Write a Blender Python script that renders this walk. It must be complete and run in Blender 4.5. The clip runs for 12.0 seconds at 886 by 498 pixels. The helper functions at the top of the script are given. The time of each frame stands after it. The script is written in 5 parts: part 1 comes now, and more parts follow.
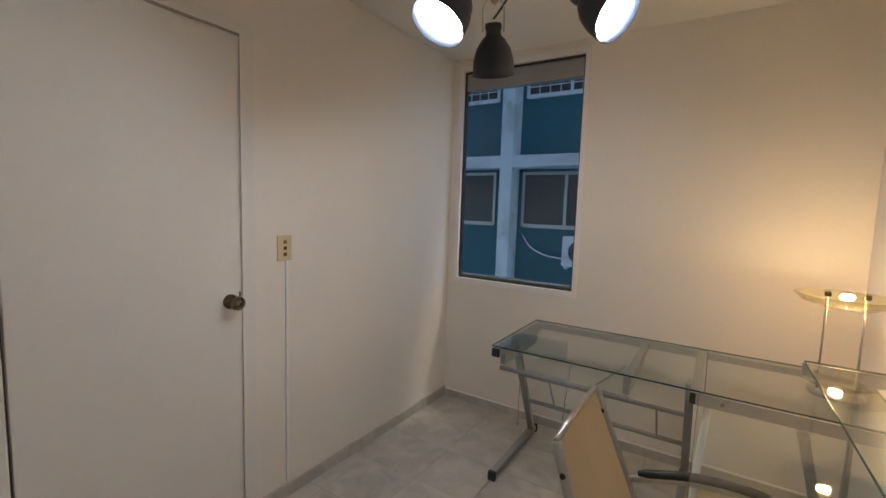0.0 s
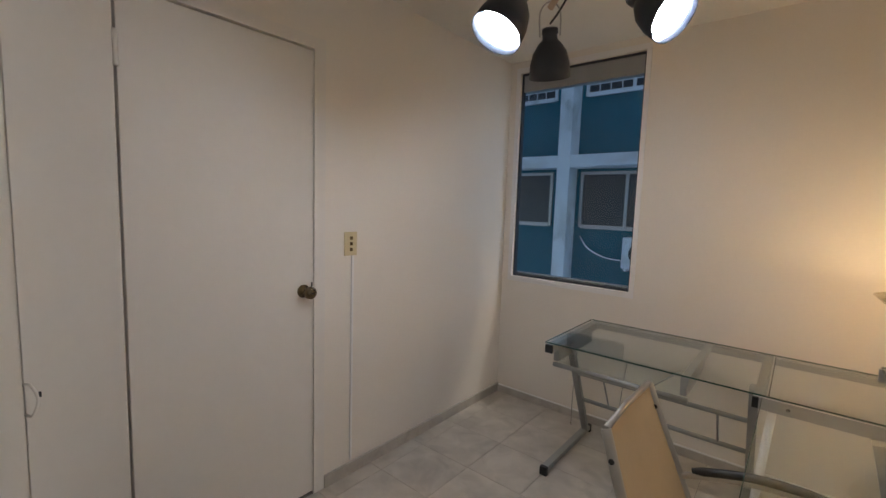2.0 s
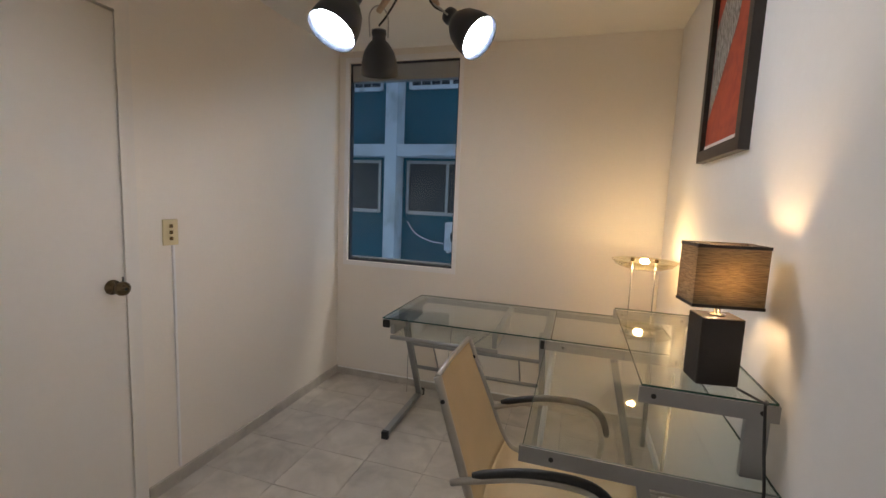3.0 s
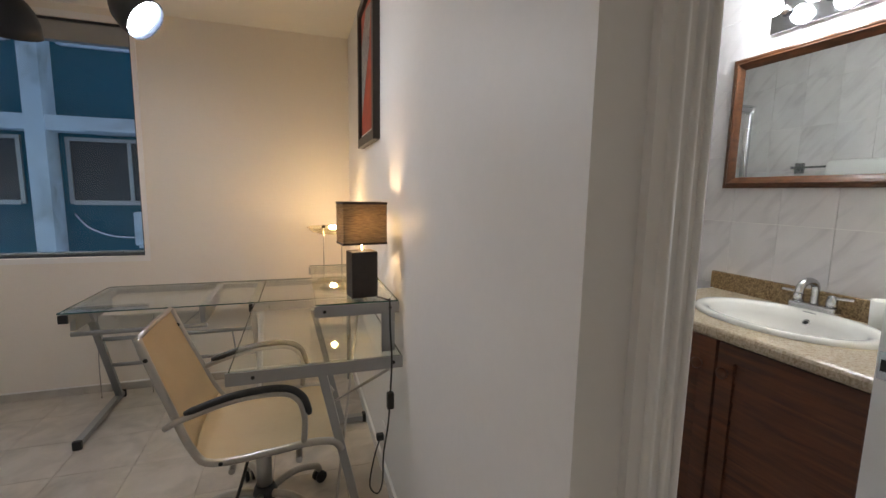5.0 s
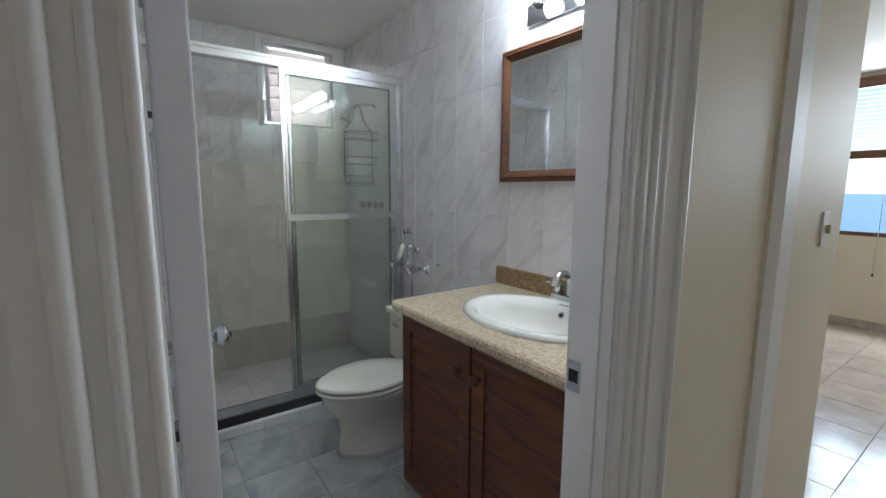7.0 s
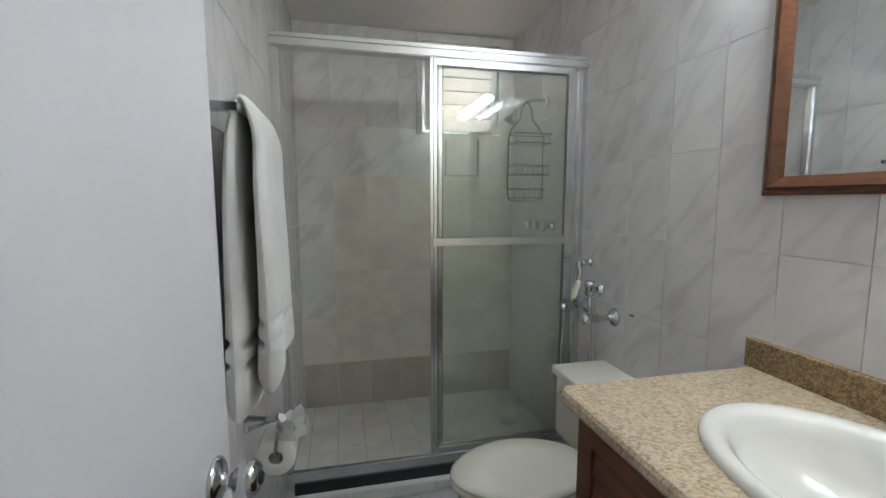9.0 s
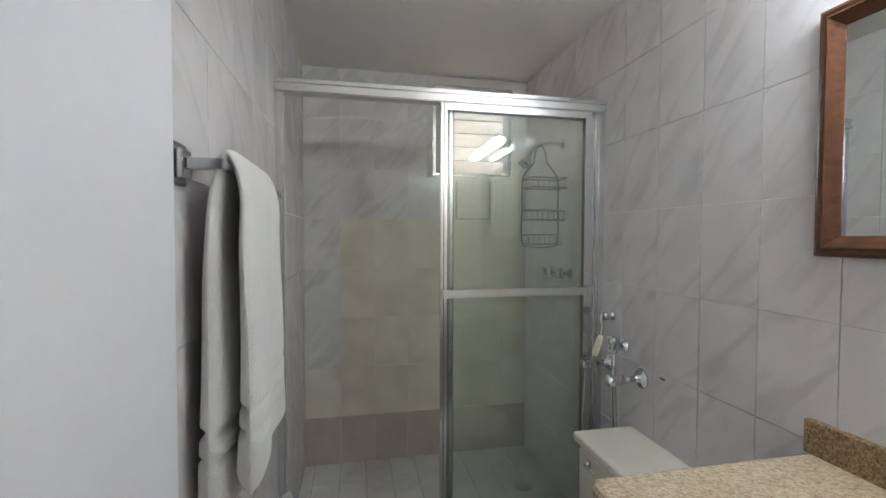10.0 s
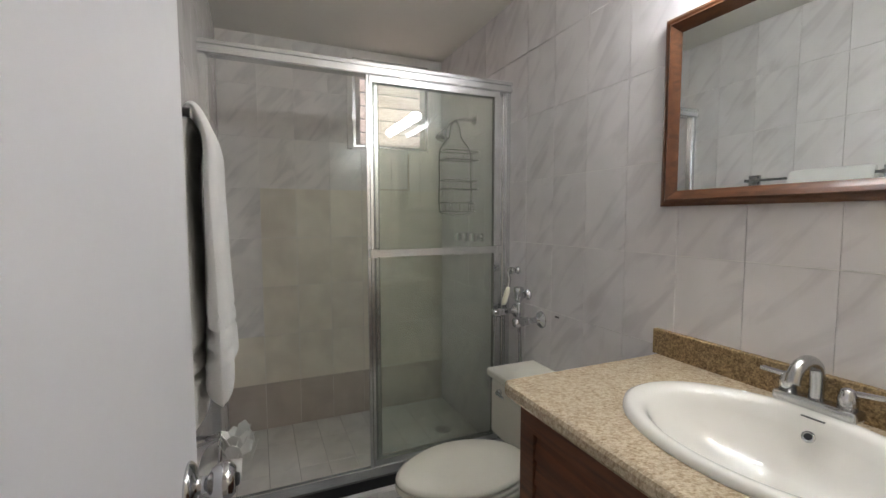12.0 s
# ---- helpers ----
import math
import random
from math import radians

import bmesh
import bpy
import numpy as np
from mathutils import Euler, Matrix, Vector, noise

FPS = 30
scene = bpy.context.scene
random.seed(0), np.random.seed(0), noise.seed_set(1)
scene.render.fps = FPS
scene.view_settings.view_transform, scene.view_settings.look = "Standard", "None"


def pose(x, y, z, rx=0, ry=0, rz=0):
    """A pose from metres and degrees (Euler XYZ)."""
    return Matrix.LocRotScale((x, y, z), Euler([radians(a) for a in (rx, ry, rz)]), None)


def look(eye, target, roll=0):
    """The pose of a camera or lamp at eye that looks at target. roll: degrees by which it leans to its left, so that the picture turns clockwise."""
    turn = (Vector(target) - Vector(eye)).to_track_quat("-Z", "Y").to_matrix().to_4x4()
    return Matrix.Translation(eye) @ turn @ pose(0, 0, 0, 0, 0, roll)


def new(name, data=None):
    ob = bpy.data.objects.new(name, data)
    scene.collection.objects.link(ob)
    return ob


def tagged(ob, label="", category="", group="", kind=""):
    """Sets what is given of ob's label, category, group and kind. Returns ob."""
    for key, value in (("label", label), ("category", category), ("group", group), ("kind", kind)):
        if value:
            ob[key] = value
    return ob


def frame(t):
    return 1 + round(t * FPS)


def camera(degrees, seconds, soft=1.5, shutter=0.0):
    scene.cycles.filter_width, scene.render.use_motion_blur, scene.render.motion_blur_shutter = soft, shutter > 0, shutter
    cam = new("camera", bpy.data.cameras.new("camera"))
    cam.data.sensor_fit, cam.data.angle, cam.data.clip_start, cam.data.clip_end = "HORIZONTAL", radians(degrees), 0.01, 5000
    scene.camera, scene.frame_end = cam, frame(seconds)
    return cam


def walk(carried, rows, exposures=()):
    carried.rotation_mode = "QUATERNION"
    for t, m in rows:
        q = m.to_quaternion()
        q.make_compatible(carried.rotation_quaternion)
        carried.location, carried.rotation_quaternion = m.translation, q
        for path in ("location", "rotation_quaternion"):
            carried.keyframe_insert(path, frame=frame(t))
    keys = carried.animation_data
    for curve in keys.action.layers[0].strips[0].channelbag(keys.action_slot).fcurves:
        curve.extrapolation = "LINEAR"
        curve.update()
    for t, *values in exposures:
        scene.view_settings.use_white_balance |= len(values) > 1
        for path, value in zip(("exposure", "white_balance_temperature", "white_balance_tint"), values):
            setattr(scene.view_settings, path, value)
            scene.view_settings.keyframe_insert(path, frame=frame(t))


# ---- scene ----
cam = camera(91.9, 12.0)
PATH = [
    (0, (0.392, 0.193, 1.408), (-0.677, 1.872, 1.211), 1.9),
    (0.5, (0.405, 0.196, 1.403), (-0.857, 1.736, 1.206), 1.9),
    (1, (0.41, 0.173, 1.399), (-0.885, 1.683, 1.193), 2.0),
    (1.5, (0.421, 0.146, 1.396), (-0.888, 1.645, 1.196), 2.0),
    (2, (0.439, 0.116, 1.398), (-0.834, 1.645, 1.197), 1.9),
    (2.5, (0.468, 0.065, 1.382), (-0.48, 1.816, 1.195), 1.9),
    (2.7, (0.465, 0.033, 1.397), (-0.311, 1.865, 1.189), 2.1),
    (4.3, (0.625, -0.304, 1.362), (0.563, 1.679, 1.109), 1.5),
    (4.5, (0.614, -0.336, 1.357), (0.727, 1.644, 1.102), 1.4),
    (5, (0.618, -0.421, 1.35), (1.255, 1.457, 1.089), 1.0),
    (5.5, (0.729, -0.485, 1.361), (1.774, 1.197, 1.081), 0.6),
    (6, (0.954, -0.541, 1.362), (2.083, 1.087, 1.093), 0.3),
    (6.5, (1.068, -0.516, 1.355), (2.214, 1.101, 1.089), 0.2),
    (6.7, (1.101, -0.478, 1.357), (2.25, 1.136, 1.084), 0.3),
    (8.3, (1.388, 0.023, 1.365), (2.299, 1.781, 1.082), -0.6),
    (8.5, (1.407, 0.07, 1.38), (2.148, 1.908, 1.115), -0.7),
    (9, (1.452, 0.171, 1.378), (1.895, 2.109, 1.159), -0.0),
    (9.5, (1.468, 0.259, 1.407), (1.873, 2.21, 1.248), 0.1),
    (10, (1.479, 0.295, 1.441), (1.877, 2.254, 1.381), 0.2),
    (10.5, (1.496, 0.295, 1.439), (1.878, 2.259, 1.438), 0.3),
    (11, (1.475, 0.288, 1.432), (1.877, 2.247, 1.424), 0.2),
    (11.5, (1.427, 0.232, 1.403), (2.031, 2.138, 1.377), 0.0),
    (12, (1.364, 0.129, 1.359), (2.155, 1.96, 1.215), -0.1),
]
EXPO, SKY, SPOT, GLOBE, HALO, WARM, DAY, LOUVRE = 0.58, 0.15, 76.0, 53.0, 540.0, 105.0, 82.0, 5.0
walk(cam, [(t, look(eye, target, roll)) for t, eye, target, roll in PATH], exposures=[(0.0, EXPO - 0.03, 6600, 10), (0.5, EXPO - 0.14, 6450, 10), (1.5, EXPO - 0.12, 6450, 10), (2.5, EXPO - 0.03, 6700, 10), (4.5, EXPO, 6700, 10), (5.5, EXPO + 0.12, 6350, 9), (6.5, EXPO + 0.1, 5800, 5), (8.3, EXPO + 0.12, 6200, 6), (9.5, EXPO + 0.12, 6350, 8), (11.0, EXPO + 0.12, 6650, 11), (12.0, EXPO + 0.1, 6850, 12)])

# ---- world and daylight ----
world = bpy.data.worlds.new("sky")
scene.world = world
world.use_nodes = True
wn = world.node_tree.nodes
sky = wn.new("ShaderNodeTexSky")
sky.sky_type, sky.sun_disc, sky.sun_elevation, sky.sun_rotation = "NISHITA", False, radians(60), radians(60)
sky.dust_density, sky.air_density = 0.3, 0.9
wn["Background"].inputs["Strength"].default_value = SKY
world.node_tree.links.new(sky.outputs[0], wn["Background"].inputs["Color"])
sun = new("sun", bpy.data.lights.new("sun", "SUN"))
sun.data.energy, sun.data.angle, sun.data.color = 0.8, radians(12), (1, 0.95, 0.88)
sun.matrix_world = look((12, 7, 24), (0, 0, 0))
day = new("window_daylight", bpy.data.lights.new("window_daylight", "AREA"))
day.data.shape, day.data.size, day.data.size_y, day.data.energy, day.data.color = "RECTANGLE", 2.1, 0.95, DAY, (0.93, 0.97, 1.0)
day.matrix_world = look((7.36, -0.2, 1.97), (2.5, -0.5, 1.3))

louvre_day = new("louvre_daylight", bpy.data.lights.new("louvre_daylight", "AREA"))
louvre_day.data.shape, louvre_day.data.size, louvre_day.data.size_y, louvre_day.data.energy, louvre_day.data.color = "RECTANGLE", 0.5, 0.52, LOUVRE, (1.0, 0.97, 0.95)
louvre_day.matrix_world = look((2.232, 3.19, 2.11), (2.232, 0, 2.11))


# ---- materials ----
def material(name, colour, rough=0.5, metal=0.0, vary=0.06, scale=3.0, bump=0.0, fine=60.0, spec=0.5, random_by=0.0, coat=0.0):
    """Principled surface with variation at two scales and fine relief, in world metres."""
    m = bpy.data.materials.new(name)
    m.use_nodes = True
    n, l = m.node_tree.nodes, m.node_tree.links
    b = n["Principled BSDF"]
    b.inputs["Roughness"].default_value, b.inputs["Metallic"].default_value = rough, metal
    b.inputs["Specular IOR Level"].default_value, b.inputs["Coat Weight"].default_value = spec, coat
    geo = n.new("ShaderNodeNewGeometry")
    big, small = n.new("ShaderNodeTexNoise"), n.new("ShaderNodeTexNoise")
    for node, s, d in ((big, scale, 4), (small, fine, 3)):
        node.inputs["Scale"].default_value, node.inputs["Detail"].default_value = s, d
        l.new(geo.outputs["Position"], node.inputs["Vector"])
    add = n.new("ShaderNodeMath")
    add.operation = "MULTIPLY_ADD"
    l.new(small.outputs[0], add.inputs[0])
    add.inputs[1].default_value = 0.4
    l.new(big.outputs[0], add.inputs[2])
    span = n.new("ShaderNodeMapRange")
    span.inputs[1].default_value, span.inputs[2].default_value = 0.4, 1.0
    span.inputs[3].default_value, span.inputs[4].default_value = 1 - vary, 1 + vary
    l.new(add.outputs[0], span.inputs[0])
    factor = span.outputs[0]
    if random_by:
        info = n.new("ShaderNodeObjectInfo")
        r = n.new("ShaderNodeMapRange")
        r.inputs[3].default_value, r.inputs[4].default_value = 1 - random_by, 1 + random_by
        l.new(info.outputs["Random"], r.inputs[0])
        mul = n.new("ShaderNodeMath")
        mul.operation = "MULTIPLY"
        l.new(factor, mul.inputs[0]), l.new(r.outputs[0], mul.inputs[1])
        factor = mul.outputs[0]
    hue = n.new("ShaderNodeHueSaturation")
    hue.inputs["Color"].default_value = (*colour, 1)
    l.new(factor, hue.inputs["Value"])
    l.new(hue.outputs[0], b.inputs["Base Color"])
    if bump:
        bp = n.new("ShaderNodeBump")
        bp.inputs["Strength"].default_value, bp.inputs["Distance"].default_value = bump, 0.004
        l.new(small.outputs[0], bp.inputs["Height"])
        l.new(bp.outputs[0], b.inputs["Normal"])
    return m


def mixed(name, base, vein, stretch, turn, scale, low, high, rough, bump=0.0, per_piece=True, detail=5.0, speck=0.0):
    """Veined, grained or speckled surface: two colours through a stretched, turned noise, shifted from piece to piece."""
    m = bpy.data.materials.new(name)
    m.use_nodes = True
    n, l = m.node_tree.nodes, m.node_tree.links
    b = n["Principled BSDF"]
    b.inputs["Roughness"].default_value = rough
    geo, info = n.new("ShaderNodeNewGeometry"), n.new("ShaderNodeObjectInfo")
    shift = n.new("ShaderNodeVectorMath")
    shift.operation = "MULTIPLY_ADD"
    l.new(info.outputs["Random"], shift.inputs[0])
    shift.inputs[1].default_value = (17, 11, 23) if per_piece else (0, 0, 0)
    l.new(geo.outputs["Position"], shift.inputs[2])
    mp = n.new("ShaderNodeMapping")
    mp.inputs["Rotation"].default_value = [radians(a) for a in turn]
    l.new(shift.outputs[0], mp.inputs["Vector"])
    stretched = n.new("ShaderNodeVectorMath")
    stretched.operation = "MULTIPLY"
    stretched.inputs[1].default_value = stretch
    l.new(mp.outputs[0], stretched.inputs[0])
    tex = n.new("ShaderNodeTexNoise")
    tex.inputs["Scale"].default_value, tex.inputs["Detail"].default_value = scale, detail
    tex.inputs["Distortion"].default_value = 0.6
    l.new(stretched.outputs[0], tex.inputs["Vector"])
    ramp = n.new("ShaderNodeValToRGB")
    ramp.color_ramp.elements[0].position, ramp.color_ramp.elements[1].position = low, high
    ramp.color_ramp.elements[0].color, ramp.color_ramp.elements[1].color = (*vein, 1), (*base, 1)
    l.new(tex.outputs[0], ramp.inputs[0])
    out = ramp.outputs[0]
    tone = n.new("ShaderNodeTexNoise")
    tone.inputs["Scale"].default_value = 260 if speck else 5
    l.new(shift.outputs[0], tone.inputs["Vector"])
    span = n.new("ShaderNodeMapRange")
    span.inputs[1].default_value, span.inputs[2].default_value = 0.3, 0.7
    span.inputs[3].default_value, span.inputs[4].default_value = 1 - max(speck, 0.06), 1 + max(speck, 0.06)
    l.new(tone.outputs[0], span.inputs[0])
    hue = n.new("ShaderNodeHueSaturation")
    l.new(out, hue.inputs["Color"]), l.new(span.outputs[0], hue.inputs["Value"])
    l.new(hue.outputs[0], b.inputs["Base Color"])
    if bump:
        bp = n.new("ShaderNodeBump")
        bp.inputs["Strength"].default_value, bp.inputs["Distance"].default_value = bump, 0.003
        l.new(tex.outputs[0], bp.inputs["Height"])
        l.new(bp.outputs[0], b.inputs["Normal"])
    return m


def glow(name, colour, strength):
    m = bpy.data.materials.new(name)
    m.use_nodes = True
    b = m.node_tree.nodes["Principled BSDF"]
    b.inputs["Base Color"].default_value = (0.9, 0.9, 0.9, 1)
    b.inputs["Emission Color"].default_value, b.inputs["Emission Strength"].default_value = (*colour, 1), strength
    return m


def pane_glass(name, tint, haze=0.0, gloss=1.0, rough=0.0):
    """Thin sheet: lets light straight through with a tint, mirrors by Fresnel, with a little milky haze."""
    m = bpy.data.materials.new(name)
    m.use_nodes = True
    n, l = m.node_tree.nodes, m.node_tree.links
    n.remove(n["Principled BSDF"])
    clear, shine, milk = n.new("ShaderNodeBsdfTransparent"), n.new("ShaderNodeBsdfGlossy"), n.new("ShaderNodeBsdfDiffuse")
    clear.inputs[0].default_value = (*tint, 1)
    milk.inputs[0].default_value = (0.6, 0.66, 0.6, 1)
    shine.inputs["Roughness"].default_value = rough
    face, power, k = n.new("ShaderNodeLayerWeight"), n.new("ShaderNodeMath"), n.new("ShaderNodeMath")
    face.inputs[0].default_value = 0.5
    power.operation, k.operation = "POWER", "MULTIPLY_ADD"
    power.inputs[1].default_value = 5.0
    k.inputs[1].default_value, k.inputs[2].default_value = 0.9 * gloss, 0.045 * gloss
    l.new(face.outputs["Facing"], power.inputs[0]), l.new(power.outputs[0], k.inputs[0])
    m1, m2 = n.new("ShaderNodeMixShader"), n.new("ShaderNodeMixShader")
    m1.inputs[0].default_value = haze
    l.new(clear.outputs[0], m1.inputs[1]), l.new(milk.outputs[0], m1.inputs[2])
    l.new(k.outputs[0], m2.inputs[0]), l.new(m1.outputs[0], m2.inputs[1]), l.new(shine.outputs[0], m2.inputs[2])
    l.new(m2.outputs[0], n["Material Output"].inputs["Surface"])
    return m


def cloth_shade(name, colour, through_share=0.5):
    m = bpy.data.materials.new(name)
    m.use_nodes = True
    n, l = m.node_tree.nodes, m.node_tree.links
    n.remove(n["Principled BSDF"])
    geo, mp, tex = n.new("ShaderNodeNewGeometry"), n.new("ShaderNodeMapping"), n.new("ShaderNodeTexNoise")
    mp.inputs["Scale"].default_value = (40, 40, 1100)
    tex.inputs["Scale"].default_value = 1.0
    l.new(geo.outputs["Position"], mp.inputs[0]), l.new(mp.outputs[0], tex.inputs["Vector"])
    ramp = n.new("ShaderNodeValToRGB")
    ramp.color_ramp.elements[0].position, ramp.color_ramp.elements[1].position = 0.35, 0.65
    ramp.color_ramp.elements[0].color = (*[c * 0.45 for c in colour], 1)
    ramp.color_ramp.elements[1].color = (*colour, 1)
    l.new(tex.outputs[0], ramp.inputs[0])
    d, t, mix = n.new("ShaderNodeBsdfDiffuse"), n.new("ShaderNodeBsdfTranslucent"), n.new("ShaderNodeMixShader")
    mix.inputs[0].default_value = through_share
    l.new(ramp.outputs[0], d.inputs[0]), l.new(ramp.outputs[0], t.inputs[0])
    l.new(d.outputs[0], mix.inputs[1]), l.new(t.outputs[0], mix.inputs[2])
    l.new(mix.outputs[0], n["Material Output"].inputs["Surface"])
    return m


WALL = material("cream_wall_paint", (0.80, 0.745, 0.675), 0.6, vary=0.03, scale=1.5, bump=0.12, fine=90)
HALL_WALL = material("yellow_cream_wall_paint", (0.78, 0.70, 0.57), 0.55, vary=0.03, scale=1.5, bump=0.12, fine=90)
ROOM_TILE = mixed("warm_floor_tile", (0.50, 0.42, 0.36), (0.41, 0.34, 0.29), (1, 1, 1), (0, 0, 0), 7, 0.3, 0.62, 0.16)
WHITE_WALL = material("white_gloss_paint", (0.82, 0.80, 0.79), 0.5, vary=0.03, scale=2, bump=0.05, fine=40)
CEILING = material("ceiling_paint", (0.78, 0.75, 0.69), 0.7, vary=0.03, bump=0.1)
DOOR_PAINT = material("door_paint", (0.77, 0.73, 0.68), 0.5, vary=0.03, scale=2, bump=0.06, fine=30)
BATH_DOOR = material("bath_door_paint", (0.68, 0.67, 0.69), 0.45, vary=0.02, scale=2, bump=0.04, fine=40)
FLOOR_TILE = mixed("office_floor_tile", (0.56, 0.51, 0.45), (0.42, 0.38, 0.33), (1, 1, 1), (0, 0, 0), 7, 0.3, 0.62, 0.32)
GROUT = material("grout", (0.24, 0.22, 0.20), 0.9, vary=0.15, scale=8)
WHITE_GROUT = material("white_grout", (0.80, 0.78, 0.75), 0.9, vary=0.08, scale=8)
BASE_TILE = mixed("baseboard_tile", (0.50, 0.46, 0.41), (0.40, 0.36, 0.32), (1, 1, 1), (0, 0, 0), 9, 0.3, 0.6, 0.35)
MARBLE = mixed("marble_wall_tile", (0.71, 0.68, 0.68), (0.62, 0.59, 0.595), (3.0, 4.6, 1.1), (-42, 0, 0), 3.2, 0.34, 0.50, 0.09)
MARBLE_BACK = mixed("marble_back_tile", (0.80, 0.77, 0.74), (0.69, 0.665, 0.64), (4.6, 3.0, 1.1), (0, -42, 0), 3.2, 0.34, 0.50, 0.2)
CREAM_TILE = mixed("cream_tile", (0.83, 0.78, 0.68), (0.78, 0.72, 0.62), (1, 1, 1), (0, 0, 0), 5, 0.3, 0.6, 0.18)
LEDGE_TILE = mixed("taupe_tile", (0.58, 0.51, 0.45), (0.52, 0.45, 0.40), (1, 1, 1), (0, 0, 0), 5, 0.3, 0.6, 0.25)
BATH_FLOOR = mixed("grey_floor_tile", (0.50, 0.51, 0.51), (0.33, 0.34, 0.35), (1.5, 1, 1), (0, 0, 35), 4, 0.32, 0.6, 0.22)
PALE_TILE = mixed("pale_tile", (0.76, 0.74, 0.70), (0.66, 0.64, 0.61), (1.5, 1, 1), (0, 0, 35), 4, 0.32, 0.6, 0.22)
WOOD = mixed("dark_stained_wood", (0.17, 0.055, 0.018), (0.06, 0.018, 0.007), (1, 1, 14), (0, 25, 0), 4, 0.3, 0.68, 0.48, bump=0.15)
FRAME_WOOD = mixed("mirror_frame_wood", (0.14, 0.055, 0.023), (0.06, 0.023, 0.011), (9, 3, 9), (0, 0, 0), 5, 0.3, 0.7, 0.3, bump=0.1)
WINDOW_WOOD = mixed("window_wood", (0.22, 0.10, 0.05), (0.12, 0.05, 0.03), (9, 1, 9), (0, 0, 0), 5, 0.3, 0.7, 0.4)
GRANITE = mixed("speckled_granite", (0.58, 0.48, 0.345), (0.33, 0.24, 0.15), (1, 1.6, 1), (0, 0, 30), 105, 0.32, 0.58, 0.2, per_piece=False, detail=7, speck=0.15)
DARK_GRANITE = mixed("dark_granite", (0.36, 0.25, 0.13), (0.15, 0.10, 0.05), (1, 1, 1), (0, 0, 0), 130, 0.34, 0.62, 0.22, per_piece=False, detail=3, speck=0.25)
CERAMIC = material("white_ceramic", (0.80, 0.78, 0.73), 0.08, vary=0.01, scale=4, coat=0.3)
BONE = material("bone_ceramic", (0.74, 0.71, 0.62), 0.12, vary=0.015, scale=4, coat=0.3)
CHROME = material("chrome", (0.60, 0.61, 0.63), 0.1, 1.0, vary=0.04, scale=12)
SATIN = material("satin_nickel", (0.50, 0.50, 0.50), 0.24, 1.0, vary=0.05, scale=14)
ALUMINIUM = material("brushed_aluminium", (0.70, 0.71, 0.72), 0.26, 0.95, vary=0.08, scale=9, bump=0.04, fine=200)
STEEL_PAINT = material("silver_grey_steel", (0.36, 0.36, 0.36), 0.38, 0.55, vary=0.06, scale=10, bump=0.03, fine=220)
TUBE_STEEL = material("satin_steel_tube", (0.46, 0.44, 0.41), 0.28, 0.85, vary=0.06, scale=10)
DARK_STEEL = material("dull_dark_steel", (0.16, 0.16, 0.15), 0.4, 0.6, vary=0.1, scale=20)
BLACK = material("black_plastic", (0.018, 0.018, 0.019), 0.42, vary=0.15, scale=12, bump=0.05)
BLACK_METAL = material("black_lamp_enamel", (0.024, 0.030, 0.042), 0.42, vary=0.12, scale=12)
BLACK_WOOD = material("black_wood", (0.03, 0.023, 0.02), 0.45, vary=0.25, scale=14, bump=0.15, fine=120)
BRASS = material("aged_brass", (0.20, 0.155, 0.095), 0.25, 1.0, vary=0.2, scale=30)
MESH = material("tan_mesh_fabric", (0.52, 0.40, 0.25), 0.75, vary=0.08, scale=6, bump=0.5, fine=420)
PALE_WOOD = mixed("pale_wood", (0.58, 0.42, 0.30), (0.48, 0.34, 0.23), (9, 9, 2), (0, 0, 0), 4, 0.3, 0.65, 0.5, bump=0.1)
CREAM_GRIP = material("cream_plastic", (0.68, 0.66, 0.52), 0.35, vary=0.05, scale=20)
IVORY = material("ivory_plastic", (0.62, 0.52, 0.32), 0.4, vary=0.05, scale=12)
TOWEL = material("white_terry", (0.80, 0.79, 0.77), 0.95, vary=0.05, scale=12, bump=1.0, fine=330)
TISSUE = material("tissue_paper", (0.82, 0.81, 0.78), 0.95, vary=0.03, scale=12, bump=0.2)
TEAL = material("teal_render", (0.011, 0.115, 0.15), 0.85, vary=0.18, scale=0.8, bump=0.2, fine=12)
CONCRETE = mixed("white_painted_concrete", (0.66, 0.68, 0.70), (0.38, 0.38, 0.37), (1, 1, 1), (0, 0, 0), 1.6, 0.25, 0.5, 0.8, per_piece=False)
DARK_PANE = material("dark_window_screen", (0.02, 0.024, 0.032), 0.35, vary=0.2, scale=2)
RED_PAINT = mixed("red_canvas", (0.46, 0.075, 0.035), (0.34, 0.05, 0.03), (1, 1, 1), (0, 0, 0), 18, 0.3, 0.6, 0.6, bump=0.2)
GREY_PAINT = mixed("grey_brush_strokes", (0.42, 0.41, 0.39), (0.15, 0.14, 0.13), (4, 40, 9), (20, 0, 0), 3, 0.35, 0.6, 0.6, bump=0.4)
MIRROR = material("mirror_silver", (0.86, 0.90, 0.88), 0.01, 1.0, vary=0.0)
CLEAR = pane_glass("clear_glass", (0.93, 0.97, 0.95))
DESK_GLASS = pane_glass("desk_glass", (0.955, 0.98, 0.965))
DISH_GLASS = pane_glass("frosted_dish_glass", (0.84, 0.80, 0.72), haze=0.05, rough=0.03)
WINDOW_GLASS = pane_glass("window_glass", (0.88, 0.93, 0.95), gloss=0.7)
SHOWER_GLASS = pane_glass("shower_glass", (0.97, 0.985, 0.965), haze=0.05, gloss=0.9, rough=0.02)
